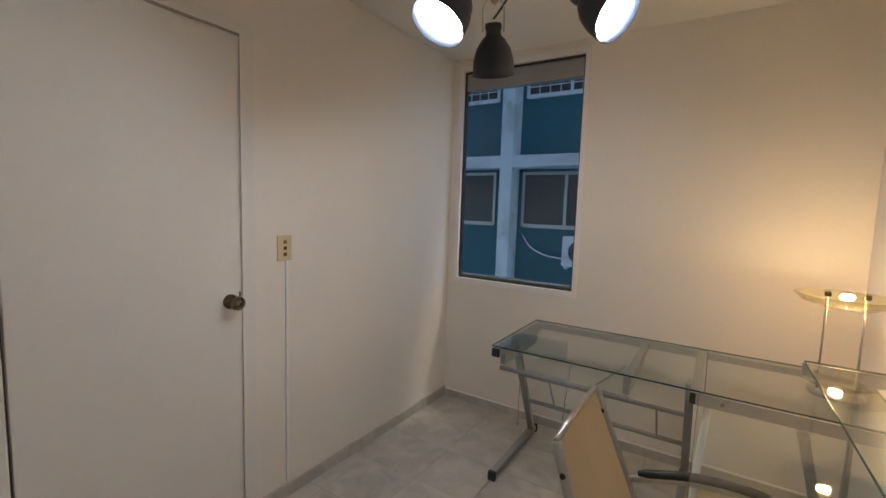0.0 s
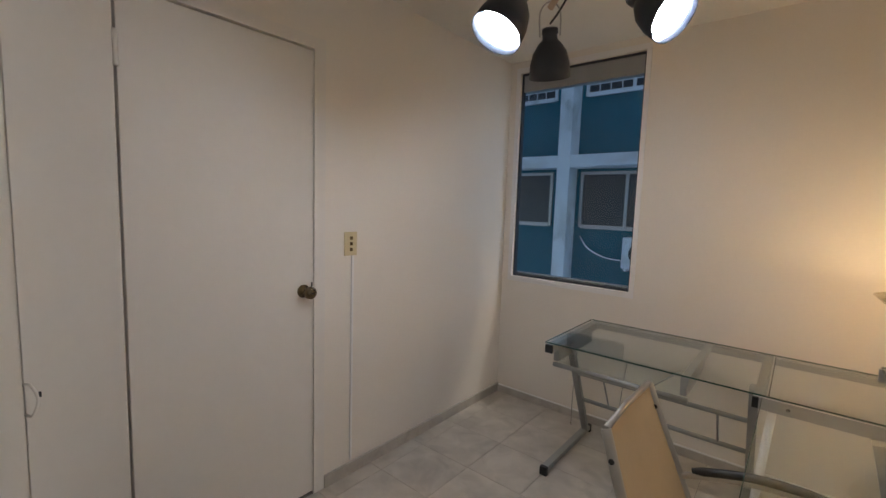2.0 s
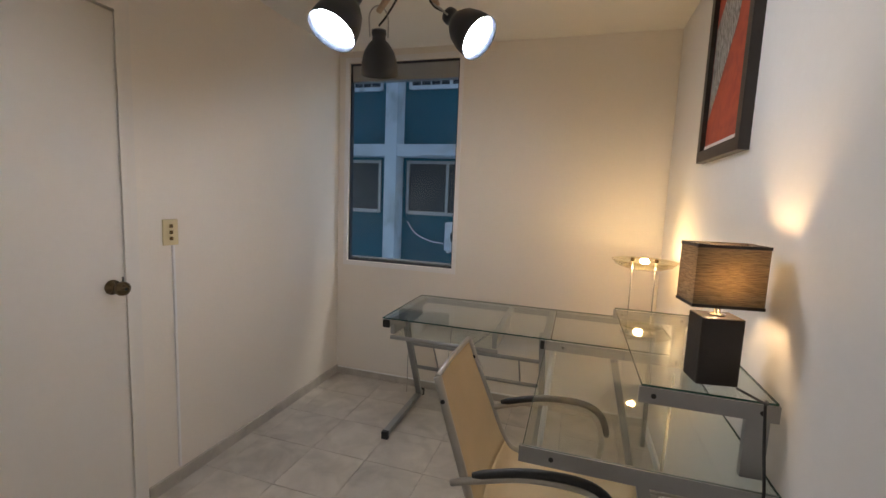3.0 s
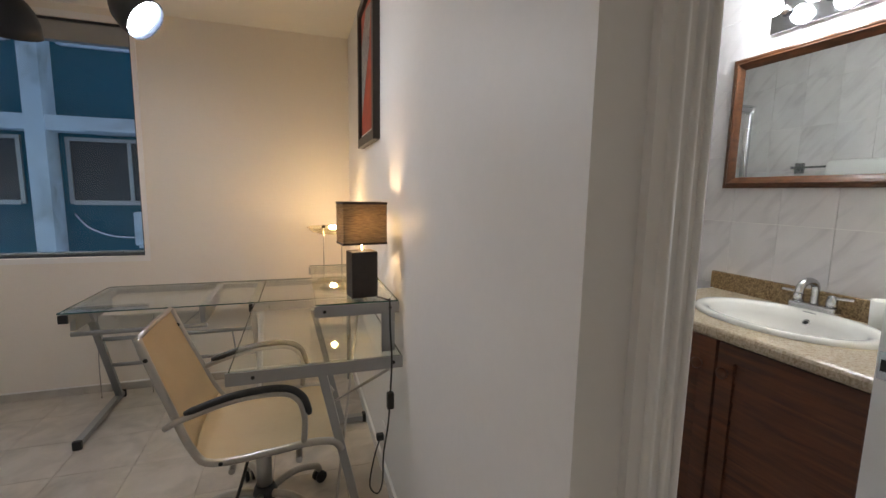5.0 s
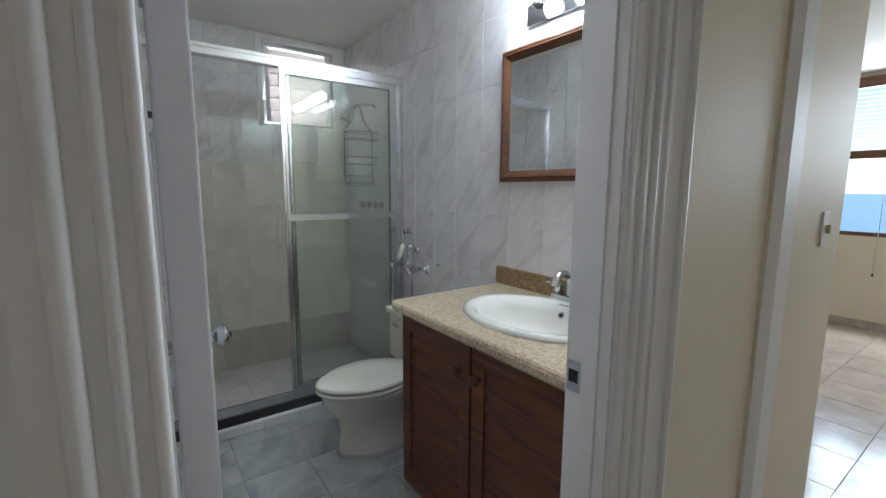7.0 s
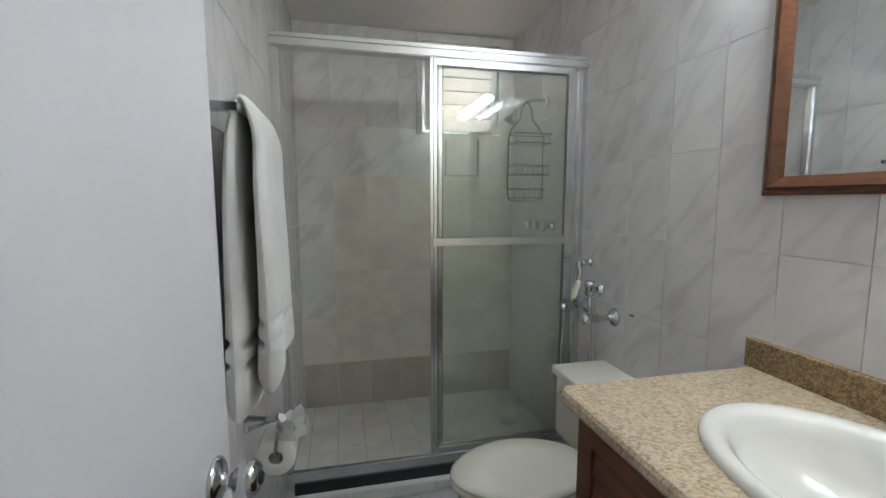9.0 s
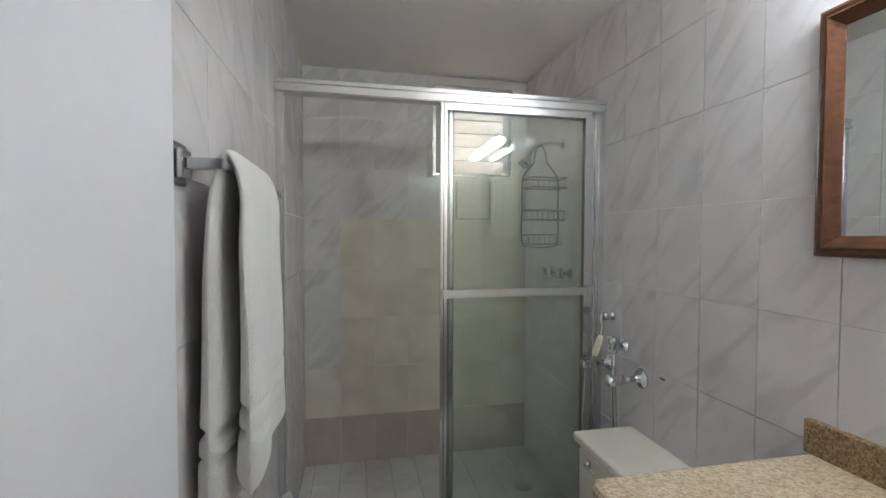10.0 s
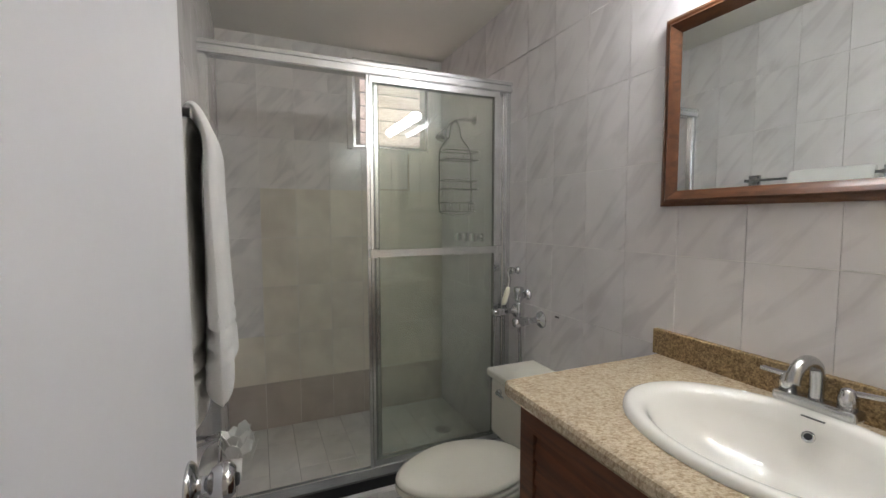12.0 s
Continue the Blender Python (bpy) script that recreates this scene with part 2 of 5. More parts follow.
GREEN_EDGE = material("glass_edge", (0.03, 0.09, 0.075), 0.15, vary=0.1)
BLIND = cloth_shade("backlit_blind", (0.82, 0.77, 0.75))
SHADE = cloth_shade("woven_brown_shade", (0.42, 0.33, 0.22), 0.34)
SEA = mixed("sea", (0.38, 0.50, 0.55), (0.28, 0.42, 0.50), (1, 1, 1), (0, 0, 0), 0.01, 0.3, 0.7, 0.3, per_piece=False)
COOL_LAMP = glow("cool_white_lamp", (0.86, 0.91, 1.0), SPOT)
VANITY_BULB = glow("white_globe_bulb", (0.88, 0.95, 1.03), GLOBE)
HALOGEN = glow("halogen_bulb", (1.0, 0.66, 0.30), HALO)
WARM_BULB = glow("warm_bulb", (1.0, 0.70, 0.40), WARM)


# ---- building blocks ----
def box(bm, x0, x1, y0, y1, z0, z1, m=None):
    v = [bm.verts.new((x, y, z)) for x in (x0, x1) for y in (y0, y1) for z in (z0, z1)]
    for q in ((0, 1, 3, 2), (4, 6, 7, 5), (0, 4, 5, 1), (2, 3, 7, 6), (0, 2, 6, 4), (1, 5, 7, 3)):
        bm.faces.new([v[i] for i in q])
    if m is not None:
        bmesh.ops.transform(bm, matrix=m, verts=v)
    return v


def boxes(*rows):
    bm = bmesh.new()
    for r in rows:
        box(bm, *r)
    return bm


def soft_box(x0, x1, y0, y1, z0, z1, r=0.004, seg=2, m=None):
    bm = boxes((x0, x1, y0, y1, z0, z1))
    bmesh.ops.bevel(bm, geom=bm.edges[:], offset=r, segments=seg, affect="EDGES", profile=0.5)
    if m is not None:
        bmesh.ops.transform(bm, matrix=m, verts=bm.verts[:])
    return bm


def tube(bm, points, r, seg=10, closed=False):
    """A round bar swept along points."""
    pts = [Vector(p) for p in points]
    rings, side = [], None
    for i, p in enumerate(pts):
        a = pts[i - 1] if i or closed else p
        b = pts[(i + 1) % len(pts)] if i + 1 < len(pts) or closed else p
        d = (b - a).normalized()
        if side is None:
            side = d.orthogonal().normalized()
        side = (side - d * side.dot(d)).normalized()
        up = d.cross(side)
        rad = r[i] if isinstance(r, (list, tuple)) else r
        rings.append([bm.verts.new(p + rad * (math.cos(k * math.tau / seg) * side + math.sin(k * math.tau / seg) * up)) for k in range(seg)])
    pairs = list(zip(rings, rings[1:])) + ([(rings[-1], rings[0])] if closed else [])
    for A, B in pairs:
        for k in range(seg):
            bm.faces.new((A[k], A[(k + 1) % seg], B[(k + 1) % seg], B[k])).smooth = True
    if not closed:
        bm.faces.new(rings[0][::-1]), bm.faces.new(rings[-1])
    return bm


def bar(points, r, seg=10, closed=False):
    return tube(bmesh.new(), points, r, seg, closed)


def curve(points, n=6):
    """Rounds a polyline (Catmull-Rom)."""
    p = [Vector(q) for q in points]
    p = [2 * p[0] - p[1]] + p + [2 * p[-1] - p[-2]]
    out = []
    for i in range(1, len(p) - 2):
        for k in range(n):
            t = k / n
            out.append(0.5 * (2 * p[i] + (p[i + 1] - p[i - 1]) * t + (2 * p[i - 1] - 5 * p[i] + 4 * p[i + 1] - p[i + 2]) * t * t
                              + (3 * p[i] - p[i - 1] - 3 * p[i + 1] + p[i + 2]) * t ** 3))
    return out + [p[-2]]


def lathe(profile, seg=24, m=None, sx=1.0, sy=1.0, cap=True):
    """A turned body from (radius, height) pairs."""
    bm = bmesh.new()
    rings = [[bm.verts.new((sx * r * math.cos(k * math.tau / seg), sy * r * math.sin(k * math.tau / seg), z)) for k in range(seg)] for r, z in profile]
    for A, B in zip(rings, rings[1:]):
        for k in range(seg):
            bm.faces.new((A[k], A[(k + 1) % seg], B[(k + 1) % seg], B[k])).smooth = True
    if cap:
        bm.faces.new(rings[0][::-1]), bm.faces.new(rings[-1])
    if m is not None:
        bmesh.ops.transform(bm, matrix=m, verts=bm.verts[:])
    return bm


def aim(at, way):
    """A pose at a point whose z axis looks along way."""
    return Matrix.Translation(at) @ Vector(way).to_track_quat("Z", "Y").to_matrix().to_4x4()


def mesh_object(name, bm, mat):
    me = bpy.data.meshes.new(name)
    bmesh.ops.recalc_face_normals(bm, faces=bm.faces[:])
    bm.to_mesh(me)
    bm.free()
    me.materials.append(mat)
    return new(name, me)


def part(name, bm, mat, parent, label=""):
    ob = mesh_object(name, bm, mat)
    ob.parent = parent
    ob.matrix_parent_inverse = Matrix.Translation(-parent.location)
    return tagged(ob, label)


def thing(name, at, label, category, group=""):
    ob = new(name)
    ob.location, ob.empty_display_size = at, 0.05
    return tagged(ob, label, category, group)


def structure(name, bm, mat, label, category="wall"):
    return tagged(mesh_object(name, bm, mat), label, category, kind="structure")


def single(name, bm, mat, label, category, group=""):
    return tagged(mesh_object(name, bm, mat), label, category, group)


CUBE = {}


def piece(name, parent, mat, x0, x1, y0, y1, z0, z1):
    """A tile or slab of its own on a shared, slightly chamfered block."""
    if mat.name not in CUBE:
        bm = boxes((-0.5, 0.5, -0.5, 0.5, -0.5, 0.5))
        me = bpy.data.meshes.new(name)
        bmesh.ops.recalc_face_normals(bm, faces=bm.faces[:])
        bm.to_mesh(me)
        bm.free()
        me.materials.append(mat)
        CUBE[mat.name] = me
    ob = new(name, CUBE[mat.name])
    ob.parent = parent
    ob.location = ((x0 + x1) / 2, (y0 + y1) / 2, (z0 + z1) / 2)
    ob.scale = (x1 - x0, y1 - y0, z1 - z0)
    return ob


def cuts(start, end, origin, pitch):
    """Joint lines between start and end on a grid."""
    k = math.ceil((start - origin) / pitch + 1e-6)
    out = [start]
    while origin + k * pitch < end - 0.01:
        if origin + k * pitch > start + 0.01:
            out.append(origin + k * pitch)
        k += 1
    return out + [end]


# ---- structure: study and hall ----
H = 2.42
wall_west = structure("wall_west", boxes((-1.40, -1.25, -1.45, 0.51, 0, H), (-1.40, -1.25, 1.232, 3.0, 0, H), (-1.40, -1.25, 0.51, 1.232, 2.055, H), (-1.25, -1.19, -1.3, 0.255, 0, H)), WALL, "cream painted plaster wall beside a closed door")
wall_north = structure("wall_north", boxes((-1.25, -1.17, 2.85, 2.91, 0, H), (-0.34, 1.0, 2.85, 2.91, 0, H), (-1.17, -0.34, 2.85, 2.91, 0, 0.905), (-1.17, -0.34, 2.85, 2.91, 2.34, H)), WALL, "cream painted plaster wall with a tall window")
wall_partition = structure("wall_partition", boxes((1.0, 1.15, 0.152, 3.2, 0, 2.44), (0.985, 1.0, 0.06, 2.85, 0, H), (0.9825, 0.985, 0.06, 0.20, 0, H), (1.0, 1.138, 0.06, 0.152, 0, 2.44)), WHITE_WALL, "white glossy painted wall between study and bathroom")
wall_bath_door = structure("wall_bath_door", boxes((1.89, 2.60, 0.06, 0.15, 0, 2.44), (2.60, 3.31, 0.05, 0.15, 0, H), (1.138, 1.89, 0.06, 0.15, 2.07, 2.44)), HALL_WALL, "cream painted hall wall around the bathroom door")
# shallow upright edge; its white puts the bluish light on the wall into colour
bm = bmesh.new()
edge = [[bm.verts.new((x, y, z)) for x, y in ((2.60, 0.0495), (2.65, 0.036), (2.75, 0.036), (2.80, 0.0495))] for z in (0, H - 0.002)]
bm.faces.new(edge[0]), bm.faces.new(edge[1])
for k in range(4):
    bm.faces.new((edge[0][k], edge[0][(k + 1) % 4], edge[1][(k + 1) % 4], edge[1][k]))
structure("trim_hall_lit_edge", bm, WHITE_WALL, "upright edge on the hall wall, white for the bluish light on it", "trim")
wall_south = structure("wall_south", boxes((-1.40, 3.31, -1.45, -1.30, 0, H)), WALL, "plain cream hall wall")
ceiling = structure("ceiling", boxes((-1.40, 1.15, 0.06, 3.0, H, H + 0.15), (-1.40, 3.46, -1.45, 0.06, H, H + 0.15)), CEILING, "plain cream painted ceiling", "ceiling")
floor = structure("floor", boxes((-1.40, 1.15, -1.45, 3.0, -0.12, -0.004), (1.15, 3.31, -1.45, 0.15, -0.12, -0.004)), GROUT, "grey grouted floor bed under ceramic tiles", "floor")
base_w = structure("baseboard_west", boxes((-1.25, -1.238, 1.285, 2.85, 0, 0.062)), BASE_TILE, "grey beige ceramic tile baseboard", "baseboard")
base_n = structure("baseboard_north", boxes((-1.238, 0.985, 2.838, 2.85, 0, 0.05)), BASE_TILE, "grey beige ceramic tile baseboard", "baseboard")
base_e = structure("baseboard_east", boxes((0.973, 0.985, 0.25, 2.838, 0, 0.062)), WHITE_WALL, "white painted baseboard", "baseboard")
base_h = structure("baseboard_hall", boxes((2.62, 3.31, 0.038, 0.05, 0, 0.062), (3.31, 3.322, 0.038, 0.15, 0, 0.062)), BASE_TILE, "grey beige ceramic tile baseboard", "baseboard")

structure("trim_baseboard_north", soft_box(-1.236, 0.972, 2.840, 2.85, 0.0505, 0.058, 0.002), WHITE_WALL, "uneven white grout line along the baseboard", "trim")
# door of the study, closed
door_1 = tagged(thing("door_1", (-1.26, 0.87, 0), "flat cream painted flush door, closed in its frame", "door"), kind="structure")
part("leaf", soft_box(-1.29, -1.2535, 0.519, 1.2314, 0.012, 2.049, 0.003), DOOR_PAINT, door_1)
# no real frame: a black slab that gives the gap round the leaf its shade
part("frame", boxes((-1.40, -1.30, 0.51, 1.232, 0, 2.055)), BLACK_WOOD, door_1, "black slab behind the leaf, standing in for shade in the gap")
part("casing", boxes((-1.25, -1.243, 1.226, 1.283, 0, 2.105), (-1.25, -1.243, 0.51, 1.226, 2.055, 2.105)), DOOR_PAINT, door_1, "thin cream painted door casing")
part("hinge", bar([(-1.247, 0.514, 1.80), (-1.247, 0.514, 1.91)], 0.009), DOOR_PAINT, door_1, "painted-over hinge")
knob = part("knob", lathe([(0.030, 0), (0.030, 0.006), (0.012, 0.012), (0.011, 0.034), (0.022, 0.04), (0.029, 0.052), (0.027, 0.066), (0.014, 0.074), (0.004, 0.075)], 24, aim((-1.2535, 1.176, 0.995), (1, 0, 0))), BRASS, door_1, "round aged brass door knob")
part("keyhole", lathe([(0.006, 0), (0.005, 0.003)], 10, aim((-1.179, 1.176, 0.995), (1, 0, 0))), BLACK, knob)
part("latch_plate", boxes((-1.2535, -1.2515, 1.216, 1.2225, 0.985, 1.03)), BLACK, door_1, "dark worn latch edge")
closet = tagged(thing("closet_panel", (-1.24, 0.38, 0), "cream painted closet panel with a small loop handle", "closet"), kind="structure")
part("panel", soft_box(-1.25, -1.236, 0.262, 0.505, 0, 2.40, 0.003), DOOR_PAINT, closet)
part("handle", bar(curve([(-1.236, 0.262, 0.845), (-1.215, 0.275, 0.845), (-1.213, 0.288, 0.80), (-1.215, 0.275, 0.755), (-1.236, 0.262, 0.755)]), 0.004, 8), DOOR_PAINT, closet, "painted loop handle")
part("catch", boxes((-1.236, -1.230, 0.292, 0.298, 0.80, 0.815)), BLACK, closet)

# light switch with its cable duct
switch = thing("light_switch", (-1.25, 1.432, 1.14), "ivory plastic wall switch plate with three small rockers", "switch")
part("plate", soft_box(-1.25, -1.243, 1.394, 1.470, 1.14, 1.256, 0.003), IVORY, switch)
for z in (1.17, 1.198, 1.226):
    part("rocker", soft_box(-1.2432, -1.238, 1.424, 1.440, z - 0.008, z + 0.008, 0.002), BRASS, switch)
single("cable_duct", soft_box(-1.25, -1.240, 1.437, 1.449, 0.076, 1.139, 0.002), WHITE_WALL, "thin white plastic cable duct below the switch", "duct")

# window of the study
window_1 = tagged(thing("window_1", (-0.755, 2.9, 0.905), "tall fixed window with a thin black frame", "window"), kind="structure")
part("window_frame", boxes((-1.17, -1.158, 2.868, 2.90, 0.905, 2.34), (-0.352, -0.34, 2.868, 2.90, 0.905, 2.34), (-1.158, -0.352, 2.868, 2.90, 0.905, 0.919), (-1.158, -0.352, 2.868, 2.90, 2.326, 2.34)), BLACK_METAL, window_1, "thin black metal frame")
part("head_rail", soft_box(-1.158, -0.352, 2.874, 2.935, 2.215, 2.326, 0.004), STEEL_PAINT, window_1, "grey aluminium head rail")
part("track", soft_box(-1.158, -0.352, 2.888, 2.92, 0.919, 0.936, 0.003), ALUMINIUM, window_1, "pale aluminium bottom track")
pane = part("pane", boxes((-1.158, -0.352, 2.882, 2.887, 0.919, 2.326)), WINDOW_GLASS, window_1)
pane.visible_shadow = False
part("casing", boxes((-0.34, -0.312, 2.842, 2.85, 0.87, 2.375), (-1.2, -1.17, 2.842, 2.85, 0.87, 2.375), (-1.17, -0.34, 2.842, 2.85, 0.87, 0.905), (-1.17, -0.34, 2.842, 2.85, 2.34, 2.375)), WHITE_WALL, window_1, "narrow white painted surround")

# ---- structure: bathroom ----
XB0, XB1, YB0, YB1, ZB = 1.165, 2.61, 0.15, 3.04, 2.475
wall_bath_west = structure("wall_bath_west", boxes((1.15, 1.161, 0.15, 3.2, 0, ZB)), WHITE_GROUT, "grouted wall under pale marble tiles")
wall_bath_east = structure("wall_bath_east", boxes((2.614, 2.75, 0.15, 3.2, 0, ZB)), WHITE_GROUT, "grouted wall under pale marble tiles")
wall_bath_north = structure("wall_bath_north", boxes((1.161, 1.965, 3.044, 3.2, 0, ZB), (2.50, 2.614, 3.044, 3.2, 0, ZB), (1.965, 2.50, 3.044, 3.2, 0, 1.835), (1.965, 2.50, 3.044, 3.2, 2.415, ZB)), WHITE_GROUT, "grouted shower wall with a small high window")
ceiling_bath = structure("ceiling_bath", boxes((1.15, 2.75, 0.06, 3.2, ZB, ZB + 0.13)), CEILING, "plain pale bathroom ceiling", "ceiling")
floor_bath = structure("floor_bath", boxes((1.15, 2.75, 0.15, 3.2, -0.12, -0.004)), GROUT, "grouted bathroom floor bed", "floor")

# bathroom door frame, with the leaf folded back inside
door_2 = tagged(thing("door_2", (1.25, 0.2, 0), "white painted flush door standing open against the wall", "door"), kind="structure")
LEAF = Matrix.Translation((1.213, 0.13, 0)) @ pose(0, 0, 0, 0, 0, -4.4)
part("leaf", soft_box(-0.038, 0.0, 0.0, 0.73, 0.012, 2.04, 0.003, 2, LEAF), BATH_DOOR, door_2)
for x, w in ((0.0, 1), (-0.038, -1)):
    k = part("knob", lathe([(0.034, 0), (0.034, 0.003), (0.028, 0.008), (0.012, 0.010), (0.011, 0.024), (0.020, 0.030), (0.027, 0.042), (0.027, 0.052), (0.018, 0.060), (0.011, 0.061)] if w > 0 else [(0.034, 0), (0.030, 0.006), (0.012, 0.008), (0.016, 0.016), (0.01, 0.022)], 28, LEAF @ aim((x, 0.667, 0.985), (w, 0, 0))), CHROME, door_2, "round chrome door knob")
    if w > 0:
        part("lock_button", lathe([(0.010, 0), (0.008, 0.004), (0.003, 0.005)], 14, LEAF @ aim((x + 0.061, 0.667, 0.985), (1, 0, 0))), BLACK, k)
frame_2 = tagged(thing("door_frame", (1.545, 0.12, 0), "white glossy moulded door frame of the bathroom", "door frame"), kind="structure")
part("jamb", boxes((1.138, 1.158, 0.052, 0.152, 0, 2.05)), WHITE_WALL, frame_2)
jr = part("jamb", boxes((1.868, 1.89, 0.052, 0.152, 0, 2.05)), WHITE_WALL, frame_2)
part("head", boxes((1.138, 1.89, 0.052, 0.152, 2.05, 2.07)), WHITE_WALL, frame_2)
part("stop", boxes((1.158, 1.17, 0.075, 0.11, 0, 2.05)), WHITE_WALL, frame_2)
part("stop", boxes((1.86, 1.868, 0.075, 0.11, 0, 2.05)), WHITE_WALL, frame_2)
strike = part("strike_plate", boxes((1.8655, 1.868, 0.116, 0.148, 0.945, 1.01)), CHROME, frame_2, "worn chrome strike plate")
part("latch_hole", boxes((1.8645, 1.8656, 0.121, 0.143, 0.965, 0.992)), BLACK, strike)


def casing(xs, step, width, beads):
    """Moulded upright: a flat with rounded beads."""
    a, b = sorted((xs, xs + step * width))
    bm = boxes((a, b, 0.044, 0.06, 0, 2.16))
    for off, rad in beads:
        tube(bm, [(xs + step * off, 0.044, 0), (xs + step * off, 0.044, 2.16)], rad, 10)
    return bm


part("casing", casing(1.168, -1, 0.10, ((0.008, 0.007), (0.034, 0.007), (0.066, 0.010))), WHITE_WALL, frame_2)
part("casing", casing(1.876, 1, 0.215, ((0.010, 0.007), (0.045, 0.009), (0.080, 0.010), (0.120, 0.006), (0.200, 0.012))), WHITE_WALL, frame_2)
part("head_casing", boxes((1.152, 1.882, 0.046, 0.06, 2.062, 2.16)), WHITE_WALL, frame_2)

# shower window with louvres
window_2 = tagged(thing("window_2", (2.23, 3.06, 1.835), "small high louvre window glowing with daylight", "window"), kind="structure")
part("window_frame", boxes((1.965, 1.985, 3.03, 3.10, 1.835, 2.415), (2.48, 2.50, 3.03, 3.10, 1.835, 2.415), (1.985, 2.48, 3.03, 3.10, 1.835, 1.85), (1.985, 2.48, 3.03, 3.10, 2.39, 2.415)), ALUMINIUM, window_2, "grey aluminium frame")
part("trim", boxes((1.93, 1.965, 3.022, 3.04, 1.82, 2.458), (2.50, 2.585, 3.022, 3.04, 1.82, 2.458), (1.965, 2.50, 3.022, 3.04, 2.415, 2.458)), WHITE_GROUT, window_2, "rough white plaster trim")
for i in range(6):
    z = 1.857 + i * 0.089
    part("louvre", soft_box(1.985, 2.48, -0.003, 0.003, -0.046, 0.046, 0.001, 1, Matrix.Translation((0, 3.075, z + 0.04)) @ pose(0, 0, 0, -14)), BLIND, window_2)
part("crank", boxes((1.955, 1.975, 3.0, 3.03, 2.0, 2.05)), ALUMINIUM, window_2)

# ---- structure: bright room beyond the hall ----
structure("wall_room_west", boxes((3.16, 3.31, 0.15, 4.0, 0, 2.5), (3.16, 3.31, -3.2, -1.45, 0, 2.5)), HALL_WALL, "cream painted wall")
wall_east = structure("wall_room_east", boxes((7.03, 7.2, 0.898, 4.0, 0, 2.5), (7.03, 7.2, -3.2, -1.3, 0, 2.5), (7.03, 7.2, -1.3, 0.898, 0, 0.92), (7.03, 7.2, -1.3, 0.898, 2.45, 2.5)), HALL_WALL, "cream painted wall under a wide window")
structure("wall_room_sides", boxes((3.16, 7.2, 4.0, 4.15, 0, 2.5), (3.16, 7.2, -3.35, -3.2, 0, 2.5)), HALL_WALL, "cream painted wall")
structure("ceiling_room", boxes((3.16, 7.2, -3.35, 4.15, 2.5, 2.65), (3.16, 3.31, -1.3, 0.15, H, 2.5)), CEILING, "plain cream ceiling", "ceiling")
floor_room = structure("floor_room", boxes((3.31, 7.2, -3.35, 4.15, -0.12, -0.004)), GROUT, "grey grouted floor bed under ceramic tiles", "floor")
structure("baseboard_room", boxes((7.016, 7.03, -3.2, 4.0, 0, 0.075)), BASE_TILE, "grey beige ceramic tile baseboard", "baseboard")
window_3 = tagged(thing("window_3", (7.08, -0.2, 0.92), "wide wood framed window looking over the sea", "window"), kind="structure")
part("window_frame", boxes((7.01, 7.07, -1.3, 0.90, 2.36, 2.46), (7.03, 7.07, -1.3, 0.90, 0.92, 0.96), (7.03, 7.07, 0.875, 0.90, 0.96, 2.36), (7.03, 7.07, -1.3, -1.27, 0.96, 2.36)), WINDOW_WOOD, window_3, "brown wooden frame")
part("mullion", boxes((7.025, 7.075, 0.41, 0.47, 0.96, 1.68)), BLACK_WOOD, window_3, "dark wooden mullion")
part("mullion", boxes((7.025, 7.075, -0.60, -0.54, 0.96, 2.36)), BLACK_WOOD, window_3, "dark wooden mullion")
part("transom", boxes((7.02, 7.075, -1.27, 0.875, 1.68, 1.76)), WINDOW_WOOD, window_3, "brown wooden transom")
g = part("pane", boxes((7.085, 7.09, -1.27, 0.875, 0.96, 2.36)), WINDOW_GLASS, window_3)
g.visible_shadow = False
blind = thing("venetian_blind", (7.05, 0.16, 1.78), "white venetian blind lowered over the upper panes", "blind")
for i in range(14):
    part("slat", boxes((7.034, 7.054, -0.5, 0.87, 1.79 + i * 0.04, 1.793 + i * 0.04)), WHITE_WALL, blind)
part("cord", bar([(7.03, 0.54, 1.78), (7.025, 0.54, 0.56)], 0.003, 6), WHITE_WALL, blind)
part("tassel", lathe([(0.004, 0.03), (0.010, 0.0)], 10, Matrix.Translation((7.025, 0.54, 0.53))), BLACK_WOOD, blind)
room_switch = thing("light_switch", (3.1, 0.05, 1.2), "white wall switch with a toggle", "switch")
part("plate", soft_box(3.065, 3.14, 0.043, 0.05, 1.17, 1.29, 0.003), WHITE_WALL, room_switch)
part("toggle", soft_box(3.095, 3.11, 0.03, 0.043, 1.215, 1.245, 0.002), IVORY, room_switch)
water = tagged(mesh_object("water", boxes((-3000, 4000, -3000, 3000, -14.2, -14)), SEA), "blue sea reaching the horizon", "sea", kind="structure")

# unseen mass above the flat, added to keep sky light off the facade opposite
structure("storeys_above", boxes((-14, 7.2, -10, 3.2, 2.7, 12)), CONCRETE, "unseen white concrete mass above the flat, added to shade the facade opposite", "building")
# ---- the building opposite ----
house = thing("apartment_building", (-2.5, 9.2, -14), "teal rendered apartment block with white concrete frame", "building")
part("wall", boxes((-12, 5, 9.0, 9.3, -14, 9)), TEAL, house)
part("roof", boxes((-12, 5, 9.0, 16, 9, 9.3)), CONCRETE, house)
for x in (-8.2, -3.585, 0.65):
    part("column", boxes((x, x + 0.27, 8.58, 9.0, -14, 9)), CONCRETE, house, "white painted concrete column")
for z in (-0.55, 2.27, 5.10):
    part("beam", boxes((-12, 5, 8.62, 9.0, z, z + 0.25)), CONCRETE, house, "weathered white concrete beam")


